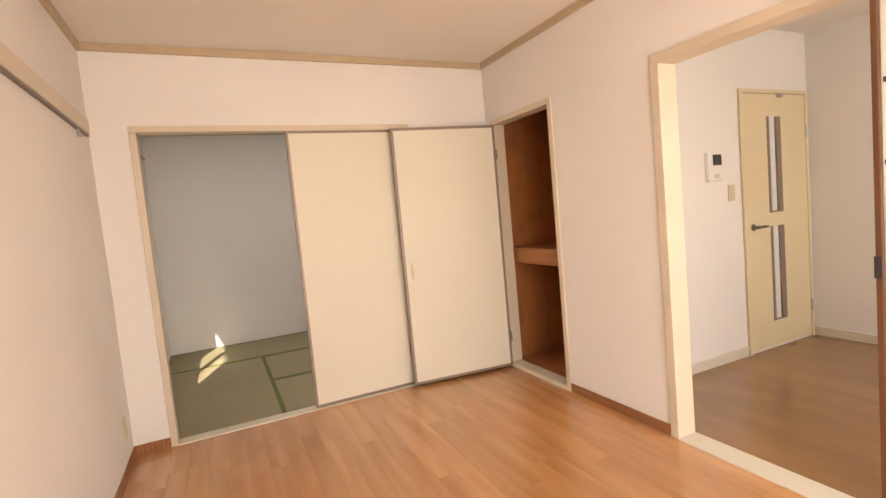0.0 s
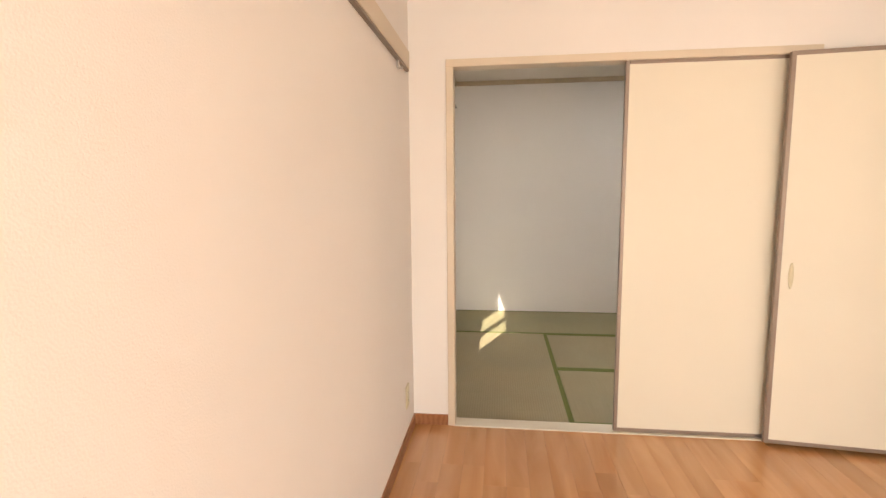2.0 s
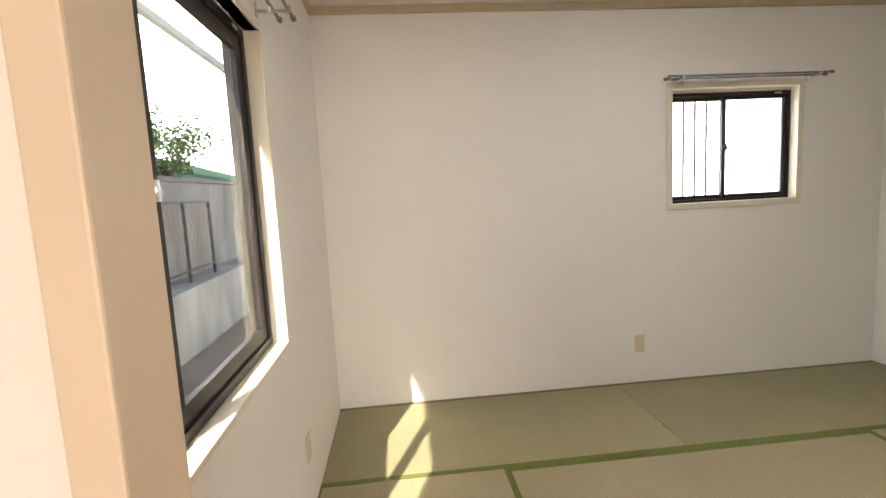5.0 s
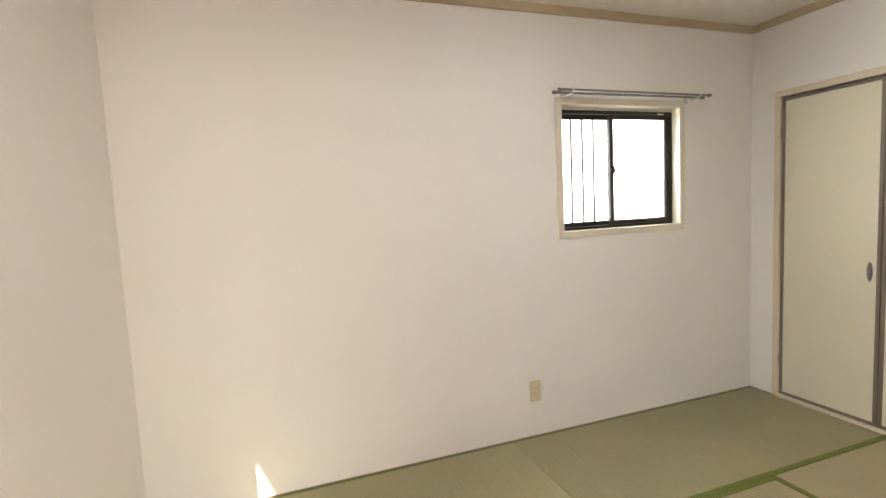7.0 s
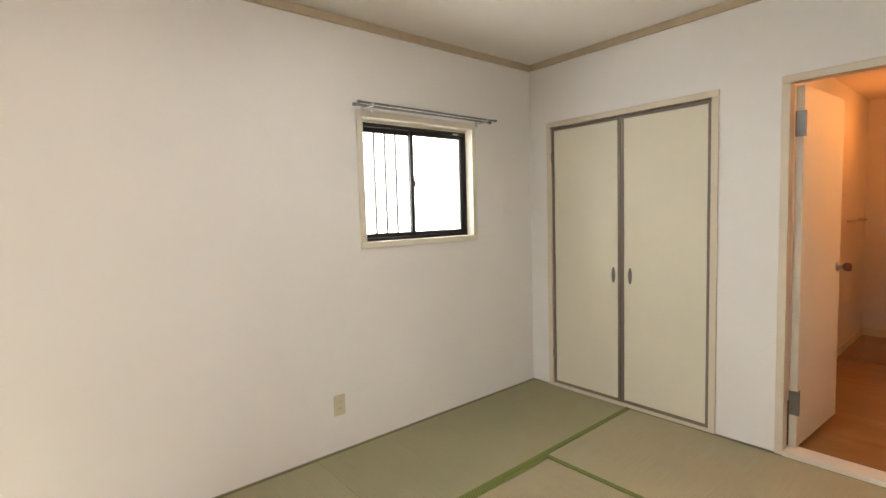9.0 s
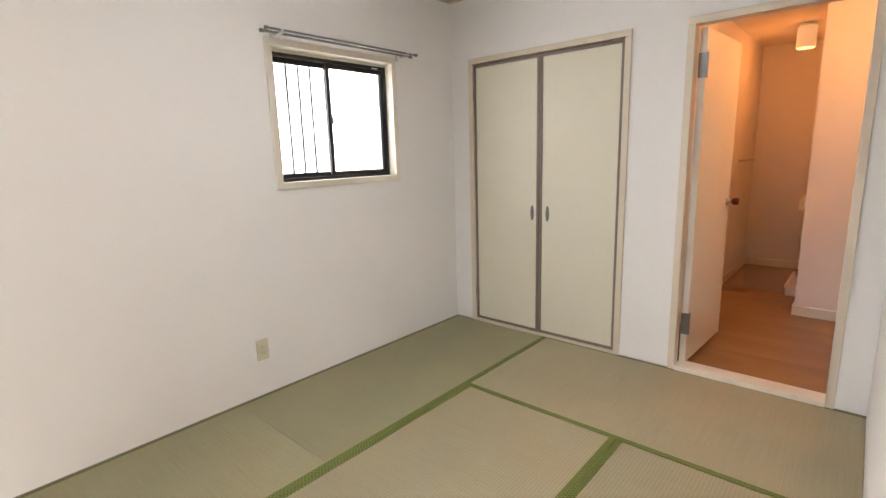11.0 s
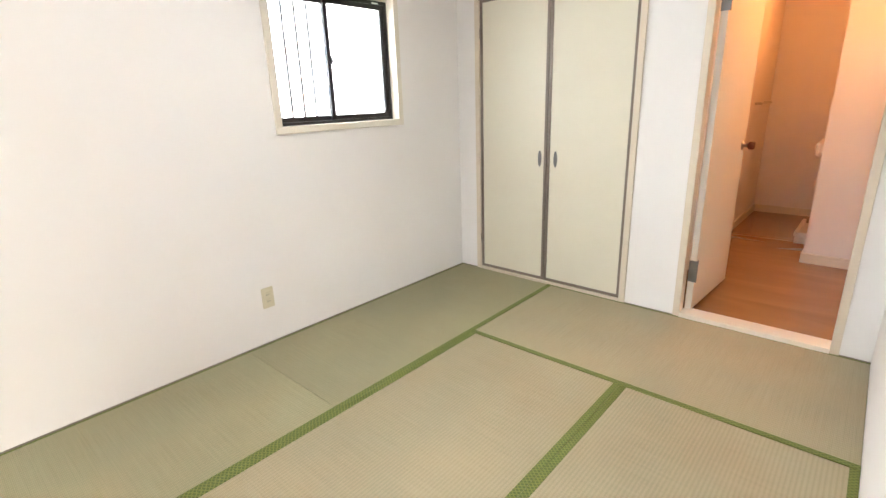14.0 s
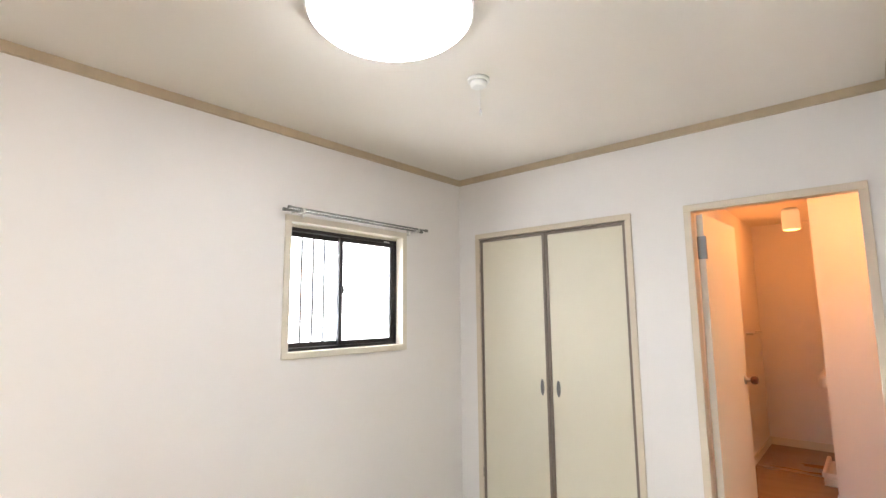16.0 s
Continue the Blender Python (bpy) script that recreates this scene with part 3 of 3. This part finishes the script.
alarm = thing("smoke_alarm", "small round white ceiling alarm with a pull cord", "alarm", (2.45, -1.175, CT))
part("base", lathe([(0.05, 0.0), (0.05, -0.012), (0.045, -0.015)], 32), WHITE, alarm)
part("body", lathe([(0.040, -0.015), (0.038, -0.033), (0.028, -0.040)], 32), WHITE, alarm)
part("cord", rods(((0.01, 0, -0.04), (0.012, 0.0, -0.14), 0.001), seg=6), WHITE, alarm)
part("toggle", lathe([(0.003, -0.14), (0.006, -0.15), (0.006, -0.165), (0.003, -0.172)], 12, (0.012, 0, 0)), WHITE, alarm)


# ---- washroom ----
wd = thing("washroom_door", "cream flush door standing open into the washroom", "door", (XE + 0.07, -1.726, 0.03), math.degrees(math.atan2(-0.036, 0.704)))
part("leaf", boxes((0, 0.68, -0.018, 0.018, 0, HEAD - 0.04), bevel=0.002), WASHDOOR, wd)
part("edge", boxes((-0.002, 0.0, -0.018, 0.018, 0, HEAD - 0.04)), TRIM_PALE, wd)
for z in (0.18, 1.66):
    part("hinge", boxes((-0.006, 0.03, -0.0215, -0.0185, z, z + 0.13), (-0.012, -0.004, -0.03, 0.018, z, z + 0.13), bevel=0.001), GREY_STEEL, wd, "grey steel butt hinge")
for s in (-1, 1):
    bm = lathe([(0.028, 0.0), (0.028, 0.006), (0.012, 0.008), (0.011, 0.03)], 28)
    bmesh.ops.transform(bm, matrix=pose(0.625, s * 0.018, 0.93, -90 * s if s > 0 else 90, 0, 0), verts=bm.verts)
    k = part("knob_rose", bm, STEEL, wd, "steel rose of the knob")
    bm = lathe([(0.012, 0.03), (0.024, 0.038), (0.026, 0.055), (0.023, 0.068), (0.008, 0.071)], 28)
    bmesh.ops.transform(bm, matrix=pose(0.625, s * 0.018, 0.93, -90 * s if s > 0 else 90, 0, 0), verts=bm.verts)
    part("knob", bm, KNOBWOOD, k, "dark red-brown knob")

wl = thing("washroom_lamp", "cylindrical warm-lit ceiling lamp", "ceiling lamp", (6.15, -1.94, 2.32))
part("cap", lathe([(0.06, 0.0), (0.06, -0.02), (0.05, -0.025)], 32), WHITE, wl)
part("shade", lathe([(0.065, -0.02), (0.07, -0.03), (0.07, -0.19), (0.06, -0.2)], 32), WARMGLOW, wl, "frosted cylinder shade")
bulb = new("washroom_bulb", bpy.data.lights.new("washroom_bulb", "POINT"))
bulb.data.energy, bulb.data.color, bulb.data.shadow_soft_size = 2.3, (1.0, 0.31, 0.07), 0.08
bulb.location = (6.15, -1.94, 2.02)
bulb2 = new("washroom_front_bulb", bpy.data.lights.new("washroom_front_bulb", "POINT"))
bulb2.data.energy, bulb2.data.color, bulb2.data.shadow_soft_size = 4.5, (1.0, 0.42, 0.15), 0.08
bulb2.location = (4.6, -2.45, 2.06)
wl2 = thing("vestibule_lamp", "cylindrical warm-lit ceiling lamp", "ceiling lamp", (4.6, -2.45, 2.32))
part("cap", lathe([(0.06, 0.0), (0.06, -0.02), (0.05, -0.025)], 32), WHITE, wl2)
part("shade", lathe([(0.065, -0.02), (0.07, -0.03), (0.07, -0.15), (0.06, -0.16)], 32), WARMGLOW, wl2, "frosted cylinder shade")

bar = thing("towel_bar", "chrome towel bar on the washroom wall", "towel bar", (6.5, -1.49, 1.17))
part("rod", rods(((-0.25, -0.055, 0), (0.25, -0.055, 0), 0.008)), STEEL, bar)
for s in (-0.23, 0.23):
    part("bracket", rods(((s, 0, 0), (s, -0.06, 0), 0.011)), STEEL, bar)
basin = thing("wash_basin", "white wash basin on the washroom wall", "basin", (6.3, -2.36, 0.72))
part("bowl", boxes((-0.35, 0.35, -0.4, 0.33, 0.02, 0.14), bevel=0.03), WHITE, basin)
part("cabinet", boxes((-0.33, 0.33, -0.4, 0.20, -0.72, 0.0), bevel=0.004), WHITE, basin)
pan = solid("washing_machine_tray", boxes((5.85, 6.45, -2.60, -2.01, 0.0, 0.06), (5.85, 6.45, -2.03, -2.00, 0.06, 0.10), (5.85, 5.88, -2.60, -2.03, 0.06, 0.10), bevel=0.008), WHITE, "white plastic drip tray on the washroom floor", "tray")


# ---- living room ----
cd = thing("living_closet_door", "cream closet door swung open against the sliding doors", "closet door", (2.66, -2.805, 0.02), math.degrees(math.atan2(0.085, -0.79)))
cw, ch = 0.833, HEAD - 0.03
part("panel", boxes((0.018, cw - 0.018, -0.012, 0.012, 0.02, ch - 0.02)), FUSUMA, cd)
for x in (0.0, cw - 0.02):
    part("stile", boxes((x, x + 0.02, -0.015, 0.015, 0, ch), bevel=0.002), EDGE_PALE, cd, "grey-brown edge strip")
for z in (0.0, ch - 0.02):
    part("rail", boxes((0.02, cw - 0.02, -0.015, 0.015, z, z + 0.02), bevel=0.002), EDGE_PALE, cd, "grey-brown edge strip")
bm = lathe([(0.001, 0), (0.013, 0), (0.015, 0.002), (0.012, 0.004), (0.010, 0.001), (0.001, 0.001)], 28)
bmesh.ops.transform(bm, matrix=Matrix.Translation((cw - 0.065, 0.0122, 0.87)) @ pose(0, 0, 0, -90, 0, 0) @ Matrix.Diagonal((0.8, 4.4, 1, 1)), verts=bm.verts)
part("pull", bm, PLASTIC, cd, "ivory oval finger pull")
part("catch", boxes((cw - 0.002, cw + 0.008, 0.004, 0.022, 0.965, 0.995), bevel=0.002), EDGE, cd, "dark catch")
for z in (0.2, 1.66):
    part("hinge", rods(((-0.006, 0.012, z), (-0.006, 0.012, z + 0.08), 0.006)), EDGE, cd, "small dark hinge")

structure("living_closet_inside", boxes((X1 + 0.1, 3.55, -2.70, YS1 - 0.0, -0.03, CR), (X1 + 0.1, 3.55, -3.70, -3.62, -0.03, CR), (3.55, 3.6, -3.70, YS1, -0.03, CR), (X1 + 0.1, 3.55, -3.62, -2.70, 2.3, 2.36), (X1 + 0.1, 3.55, -3.62, -2.70, -0.03, 0.03)), LOFT, "brown plywood closet lining")
shelf = thing("closet_shelf", "brown wooden shelf inside the closet", "shelf", (X1, -3.16, 0.84))
part("board", boxes((0.16, 0.86, -0.458, 0.458, 0.10, 0.125)), SHELFWOOD, shelf)
part("front_beam", boxes((0.12, 0.16, -0.458, 0.458, 0.0, 0.125), bevel=0.003), SHELFWOOD, shelf)

rail = thing("picture_rail", "beige timber wall rail with hooks", "picture rail", (0, 0, 1.93))
part("board", boxes((0.0, 0.022, -7.28, -2.745, 0.0, 0.085), bevel=0.003), TRIM, rail)
part("track", boxes((0.0, 0.018, -7.28, -2.747, -0.012, 0.0)), EDGE, rail, "dark hanging track")
for y in (-2.97,):
    part("hook", boxes((0.006, 0.014, y - 0.008, y + 0.008, -0.045, -0.01), (0.006, 0.03, y - 0.008, y + 0.008, -0.05, -0.043), bevel=0.001), STEEL, rail, "small metal hook")

# glazed sliding door at the kitchen opening
gd = thing("glazed_sliding_door", "brown timber sliding door with frosted panes", "sliding door", (X1 + 0.03, -5.655, 0.01))
gw, gh = 0.44, HEAD - 0.02
for s in (-1, 1):
    part("stile", boxes((-0.012, 0.012, s * gw - 0.010, s * gw + 0.010, 0, gh), bevel=0.003), BROWNWOOD, gd)
for z in (0.0, gh - 0.05):
    part("rail", boxes((-0.015, 0.015, -gw + 0.022, gw - 0.022, z, z + 0.05), bevel=0.003), BROWNWOOD, gd)
for z in (0.45, 0.78, 1.04, 1.32, 1.60):
    part("muntin", boxes((-0.011, 0.011, -gw + 0.022, gw - 0.022, z, z + 0.018), bevel=0.002), BROWNWOOD, gd)
part("pane", boxes((-0.003, 0.003, -gw + 0.018, gw - 0.018, 0.045, gh - 0.045)), WHITE, gd, "frosted white pane")
part("pull", boxes((-0.0185, -0.0155, gw - 0.012, gw + 0.012, 0.92, 1.0), bevel=0.001), DARKPLASTIC, gd, "dark finger pull")

# kitchen door and wall fittings
kd = thing("kitchen_door", "cream door with two narrow glass slits, closed", "door", (4.59, -3.78, 0.02))
dw, dh = 0.395, 1.96
part("casing", boxes((-dw - 0.03, -dw, -0.02, 0.0, -0.02, dh + 0.03), (dw, dw + 0.03, -0.02, 0.0, -0.02, dh + 0.03), (-dw, dw, -0.02, 0.0, dh, dh + 0.03), bevel=0.003), DOORPAINT, kd, "cream door casing")
SL = 0.085
SX = -0.025
part("leaf", boxes((-dw + 0.003, SX - SL, -0.014, 0.0, 0, dh - 0.004), (SX + SL, dw - 0.003, -0.014, 0.0, 0, dh - 0.004), (SX - SL, SX + SL, -0.014, 0.0, 0, 0.20), (SX - SL, SX + SL, -0.014, 0.0, 0.945, 1.05), (SX - SL, SX + SL, -0.014, 0.0, 1.785, dh - 0.004)), DOORPAINT, kd)
for z0, z1 in ((0.20, 0.945), (1.05, 1.785)):
    part("glass_slit", boxes((SX - SL, SX + SL, -0.006, -0.001, z0, z1)), SLIT, kd, "narrow obscured glass slit")
    part("slit_trim", boxes((SX - SL, SX - SL + 0.028, -0.018, -0.004, z0, z1), (SX + SL - 0.06, SX + SL, -0.018, -0.004, z0, z1), (SX - SL, SX + SL, -0.016, -0.004, z0, z0 + 0.012)), EDGE_PALE, kd)
bm = lathe([(0.026, 0.0), (0.026, 0.007), (0.012, 0.010), (0.011, 0.045)], 28)
bmesh.ops.transform(bm, matrix=pose(-dw + 0.075, -0.014, 0.955, 90, 0, 0), verts=bm.verts)
rose = part("rose", bm, GREY_STEEL, kd, "grey metal rose")
part("lever", rods(((-dw + 0.07, -0.056, 0.955), (-dw + 0.15, -0.058, 0.955), 0.011), ((-dw + 0.15, -0.058, 0.955), (-dw + 0.19, -0.052, 0.953), 0.0095)), GREY_STEEL, rose, "grey metal lever handle")
part("door_stay", boxes((0.02, 0.09, -0.03, -0.016, dh - 0.03, dh + 0.004), bevel=0.003), STEEL, kd, "small metal stay at the head")
for z in (0.2, 1.62):
    part("hinge", rods(((dw + 0.002, -0.022, z), (dw + 0.002, -0.022, z + 0.1), 0.009)), STEEL, kd, "steel hinge")

ip = thing("intercom", "white wall intercom with a dark screen", "intercom", (3.857, -3.78, 1.45))
part("body", boxes((-0.08, 0.08, -0.028, 0.0, -0.10, 0.10), bevel=0.006), WHITE, ip)
part("screen", boxes((-0.03, 0.06, -0.031, -0.027, 0.01, 0.085), bevel=0.001), DARKPLASTIC, ip, "dark screen")
part("button", boxes((-0.015, 0.04, -0.031, -0.027, -0.08, -0.055), bevel=0.001), PLASTIC, ip)
sw = thing("light_switch", "ivory plastic light switch plate", "light switch", (4.049, -3.78, 1.253))
part("plate", boxes((-0.036, 0.036, -0.008, 0.0, -0.06, 0.06), bevel=0.003), PLASTIC, sw)
part("rocker", boxes((-0.018, 0.018, -0.012, -0.007, -0.035, 0.035), bevel=0.002), PLASTIC, sw)

# balcony window of the living room
bw = thing("window_balcony", "wide aluminium sliding balcony window", "window", (1.35, -7.40, 0))
bw["kind"] = "structure"
part("window_frame", boxes((-1.05, 1.05, -0.03, 0.03, 0.05, 0.09), (-1.05, 1.05, -0.03, 0.03, 2.01, 2.05), (-1.05, -1.01, -0.03, 0.03, 0.09, 2.01), (1.01, 1.05, -0.03, 0.03, 0.09, 2.01), (-0.03, 0.03, -0.03, 0.03, 0.09, 2.01)), BLACK, bw)
kw = thing("window_kitchen", "aluminium sliding kitchen window", "window", (3.9, -7.36, 0))
kw["kind"] = "structure"
part("window_frame", boxes((-0.8, 0.8, -0.03, 0.03, 0.9, 0.94), (-0.8, 0.8, -0.03, 0.03, 1.96, 2.0), (-0.8, -0.76, -0.03, 0.03, 0.94, 1.96), (0.76, 0.8, -0.03, 0.03, 0.94, 1.96), (-0.03, 0.03, -0.03, 0.03, 0.94, 1.96)), BLACK, kw)
# unseen slab, added to limit how far sun falls in through the south windows
structure("unseen_sun_blocker", boxes((-0.5, 6.0, -8.08, -7.45, 2.5, 2.62)), STUCCO)


# ---- outside the wide window ----
structure("ground", boxes((-60, 60, -60, 60, -0.75, -0.55)), SOIL, "packed earth and gravel ground")
structure("outer_wall_skin", boxes((-0.17, -0.15, -7.3, -2.66, -0.55, 3.0), (-0.10, -0.09, -2.66, -2.565, -0.55, 3.0), (-0.10, -0.09, -1.222, 0.3, -0.55, 3.0), (-0.10, -0.09, -2.565, -1.222, -0.55, 0.826), (-0.10, -0.09, -2.565, -1.222, 1.934, 3.0)), STUCCO)
structure("eave", boxes((-0.567, 7.8, -7.8, 0.5, 3.02, 3.12)), STUCCO, "roof and eave over the rooms")
rw = thing("retaining_wall", "tall stained concrete retaining wall", "wall", (-2.75, 2.0, -0.55))
part("wall_face", boxes((-0.25, 0, -8, 9, 0, 2.25), bevel=0.02), CONCRETE, rw)
part("coping", boxes((-0.30, 0.03, -8, 9, 2.25, 2.32), bevel=0.012), CONCRETE2, rw)
lw = thing("low_wall", "low weathered concrete wall", "wall", (-2.3, 0, -0.55))
part("block", boxes((-0.12, 0.1, -5, 2.28, 0, 1.22), bevel=0.015), CONCRETE2, lw)
lg = thing("concrete_ledge", "low mossy concrete ledge", "ledge", (-2.3, 4.6, -0.55))
part("block", boxes((-0.4, 0.1, -2.3, 2.6, 0, 0.85), bevel=0.02), CONCRETE, lg)
fence = thing("mesh_fence", "dark metal fence with diamond mesh", "fence", (-2.42, 2.52, 0.32))
FL, FH = 2.2, 1.08
for y in (0.0, 0.38, 1.3, FL):
    part("post", boxes((-0.02, 0.02, y - 0.02, y + 0.02, -0.02, FH)), DARKPLASTIC, fence)
for z in (0.12, FH - 0.03):
    part("rail", boxes((-0.016, 0.016, 0, FL, z, z + 0.035)), DARKPLASTIC, fence)
bm = bmesh.new()
z0, z1, k = 0.15, FH - 0.03, -8
while k < 20:
    y = k * 0.13
    for s in (1, -1):
        ya, yb = (y, y + (z1 - z0) * 0.6) if s > 0 else (y + (z1 - z0) * 0.6, y)
        pts = []
        for (yy, zz) in ((ya, z0), (yb, z1)):
            pts.append(Vector((0, yy, zz)))
        d = pts[1] - pts[0]
        lo = max(0.0, min((0 - pts[0].y) / d.y, (FL - pts[0].y) / d.y))
        hi = min(1.0, max((0 - pts[0].y) / d.y, (FL - pts[0].y) / d.y))
        if hi - lo > 0.05:
            add_rod(bm, pts[0] + d * lo, pts[0] + d * hi, 0.004, 5)
    k += 1
part("mesh", bm, EDGE_PALE, fence, "diamond wire mesh")
cp = thing("beam_post", "pale timber beam on a faded red steel post", "post", (-2.9, 3.1, 1.77))
part("post", boxes((-0.05, 0.05, -0.05, 0.05, 0.0, 2.25), (-0.1, 0.1, -0.1, 0.1, 0.0, 0.02), bevel=0.006), REDPAINT, cp)
part("beam", boxes((-0.06, 0.06, -3.0, 6.0, 2.25, 2.37), bevel=0.01), STUCCO, cp)
tub = solid("planter_box", boxes((-2.98, -2.72, 2.35, 2.85, 1.77, 1.93), (-3.0, -2.70, 2.33, 2.87, 1.93, 1.95), bevel=0.01), GREY_STEEL, "blue-grey plastic planter on the concrete wall", "planter")


def sheet_roof():
    bm = bmesh.new()
    n = 120
    lo, hi = [], []
    for k in range(n + 1):
        y = 3.3 + 8.1 * k / n
        w = 0.025 * math.sin(k * math.pi / 1.5)
        lo.append(bm.verts.new((-3.05, y, 1.80 + w)))
        hi.append(bm.verts.new((-5.6, y, 2.55 + w)))
    for k in range(n):
        bm.faces.new((lo[k], lo[k + 1], hi[k + 1], hi[k]))
    bmesh.ops.solidify(bm, geom=bm.faces[:], thickness=0.012)
    return bm


shed = thing("sheet_roof", "green corrugated sheet roof behind the wall", "roof")
part("sheet", sheet_roof(), ROOFGREEN, shed)
part("gutter", boxes((-3.06, -2.99, 3.3, 11.4, 1.70, 1.77), bevel=0.01), REDPAINT, shed, "faded red edge beam")


def shrub(x, y, z, r, h, count, seed, size=0.09):
    """Loose crown of separate leaves on a few stems."""
    rng = random.Random(seed)
    t = thing("shrub", "green leafy shrub above the concrete wall", "shrub", (x, y, z), group="shrubs on the wall")
    bm = bmesh.new()
    tips = []
    for k in range(7):
        a, q = rng.uniform(0, 6.28), rng.uniform(0.3, 1.0)
        tip = Vector((math.cos(a) * r * q, math.sin(a) * r * q, h * rng.uniform(0.5, 1.0)))
        mid = tip * 0.5 + Vector((0, 0, h * 0.1))
        add_rod(bm, (0, 0, 0), mid, 0.02, 6, 0.013)
        add_rod(bm, mid, tip, 0.013, 6, 0.005)
        tips += [tip, mid.lerp(tip, 0.6), mid]
    part("stems", bm, BROWNWOOD, t)
    verts, faces = [], []
    for k in range(count):
        c = rng.choice(tips) + Vector((rng.gauss(0, r * 0.25), rng.gauss(0, r * 0.25), rng.gauss(0, h * 0.13)))
        rot = Euler((rng.uniform(-1, 1), rng.uniform(-1, 1), rng.uniform(0, 6.28))).to_matrix()
        s = size * rng.uniform(0.6, 1.3)
        i = len(verts)
        for px, py, pz in ((0, 0, 0), (s * 0.28, s * 0.5, s * 0.06), (0, s, 0), (-s * 0.28, s * 0.5, s * 0.06)):
            verts.append(c + rot @ Vector((px, py, pz)))
        faces += [(i, i + 1, i + 2), (i, i + 2, i + 3)]
    me = bpy.data.meshes.new("leaves")
    me.from_pydata(verts, [], faces)
    me.materials.append(LEAF)
    lv = new("leaves", me)
    lv.parent = t
    lv["kind"] = "stuff"
    return t


shrub(-2.95, 2.3, 1.72, 0.45, 0.7, 900, 3)
shrub(-2.95, 3.4, 1.72, 0.35, 0.35, 500, 4)
shrub(-3.6, 2.6, 1.7, 0.8, 1.6, 1300, 5)
shrub(-4.6, 4.6, 1.7, 0.9, 1.7, 1100, 6)
shrub(-2.95, 0.9, 1.72, 0.5, 1.3, 900, 7)
shrub(-3.4, 4.4, 1.75, 0.6, 1.2, 1200, 8)
shrub(-3.9, 5.6, 1.9, 0.7, 1.3, 1200, 9)
shrub(-5.6, 7.6, 2.0, 0.9, 1.4, 1200, 10)
shrub(-2.95, 4.6, 1.75, 0.35, 0.3, 500, 12)
shrub(-3.6, 6.6, 1.9, 0.7, 1.0, 1100, 13)
shrub(-3.4, 3.5, 1.75, 0.6, 1.5, 1100, 14)
# added self-lit sheets: white-out behind the windows and extra daylight through them
structure("far_glow_backdrop", boxes((-14, -13.9, -16, 60, 0.0, 16)), BACKDROP_GLOW, "glowing backdrop sheet in place of the hazy sky")
structure("north_glow_backdrop", boxes((0.5, 5.5, 1.4, 1.45, -0.5, 3.6)), BACKDROP_GLOW, "glowing backdrop sheet outside the small window")


# ---- floor planks of the living room, last ----
def plank_mesh(w, l):
    return to_mesh("plank", boxes((-w / 2 + 0.0003, w / 2 - 0.0003, -l / 2 + 0.0003, l / 2 - 0.0003, -0.02, 0.0)), PLANK)


floor = bpy.data.objects["floor_living"]
rng = random.Random(11)
PW = X1 / 26
full = plank_mesh(PW, 0.909)
cuts = {}
for i in range(26):
    y = -7.3
    first = True
    while y < YS1 - 0.001:
        l = rng.choice((0.303, 0.606, 0.455)) if first else 0.909
        l = min(l, YS1 - 0.002 - y)
        first = False
        if l < 0.01:
            break
        key = round(l, 3)
        if key not in cuts:
            cuts[key] = full if key == 0.909 else plank_mesh(PW, l)
        ob = new("plank", cuts[key])
        ob.parent = floor
        ob.location = (PW * (i + 0.5), y + l / 2, 0)
        y += l
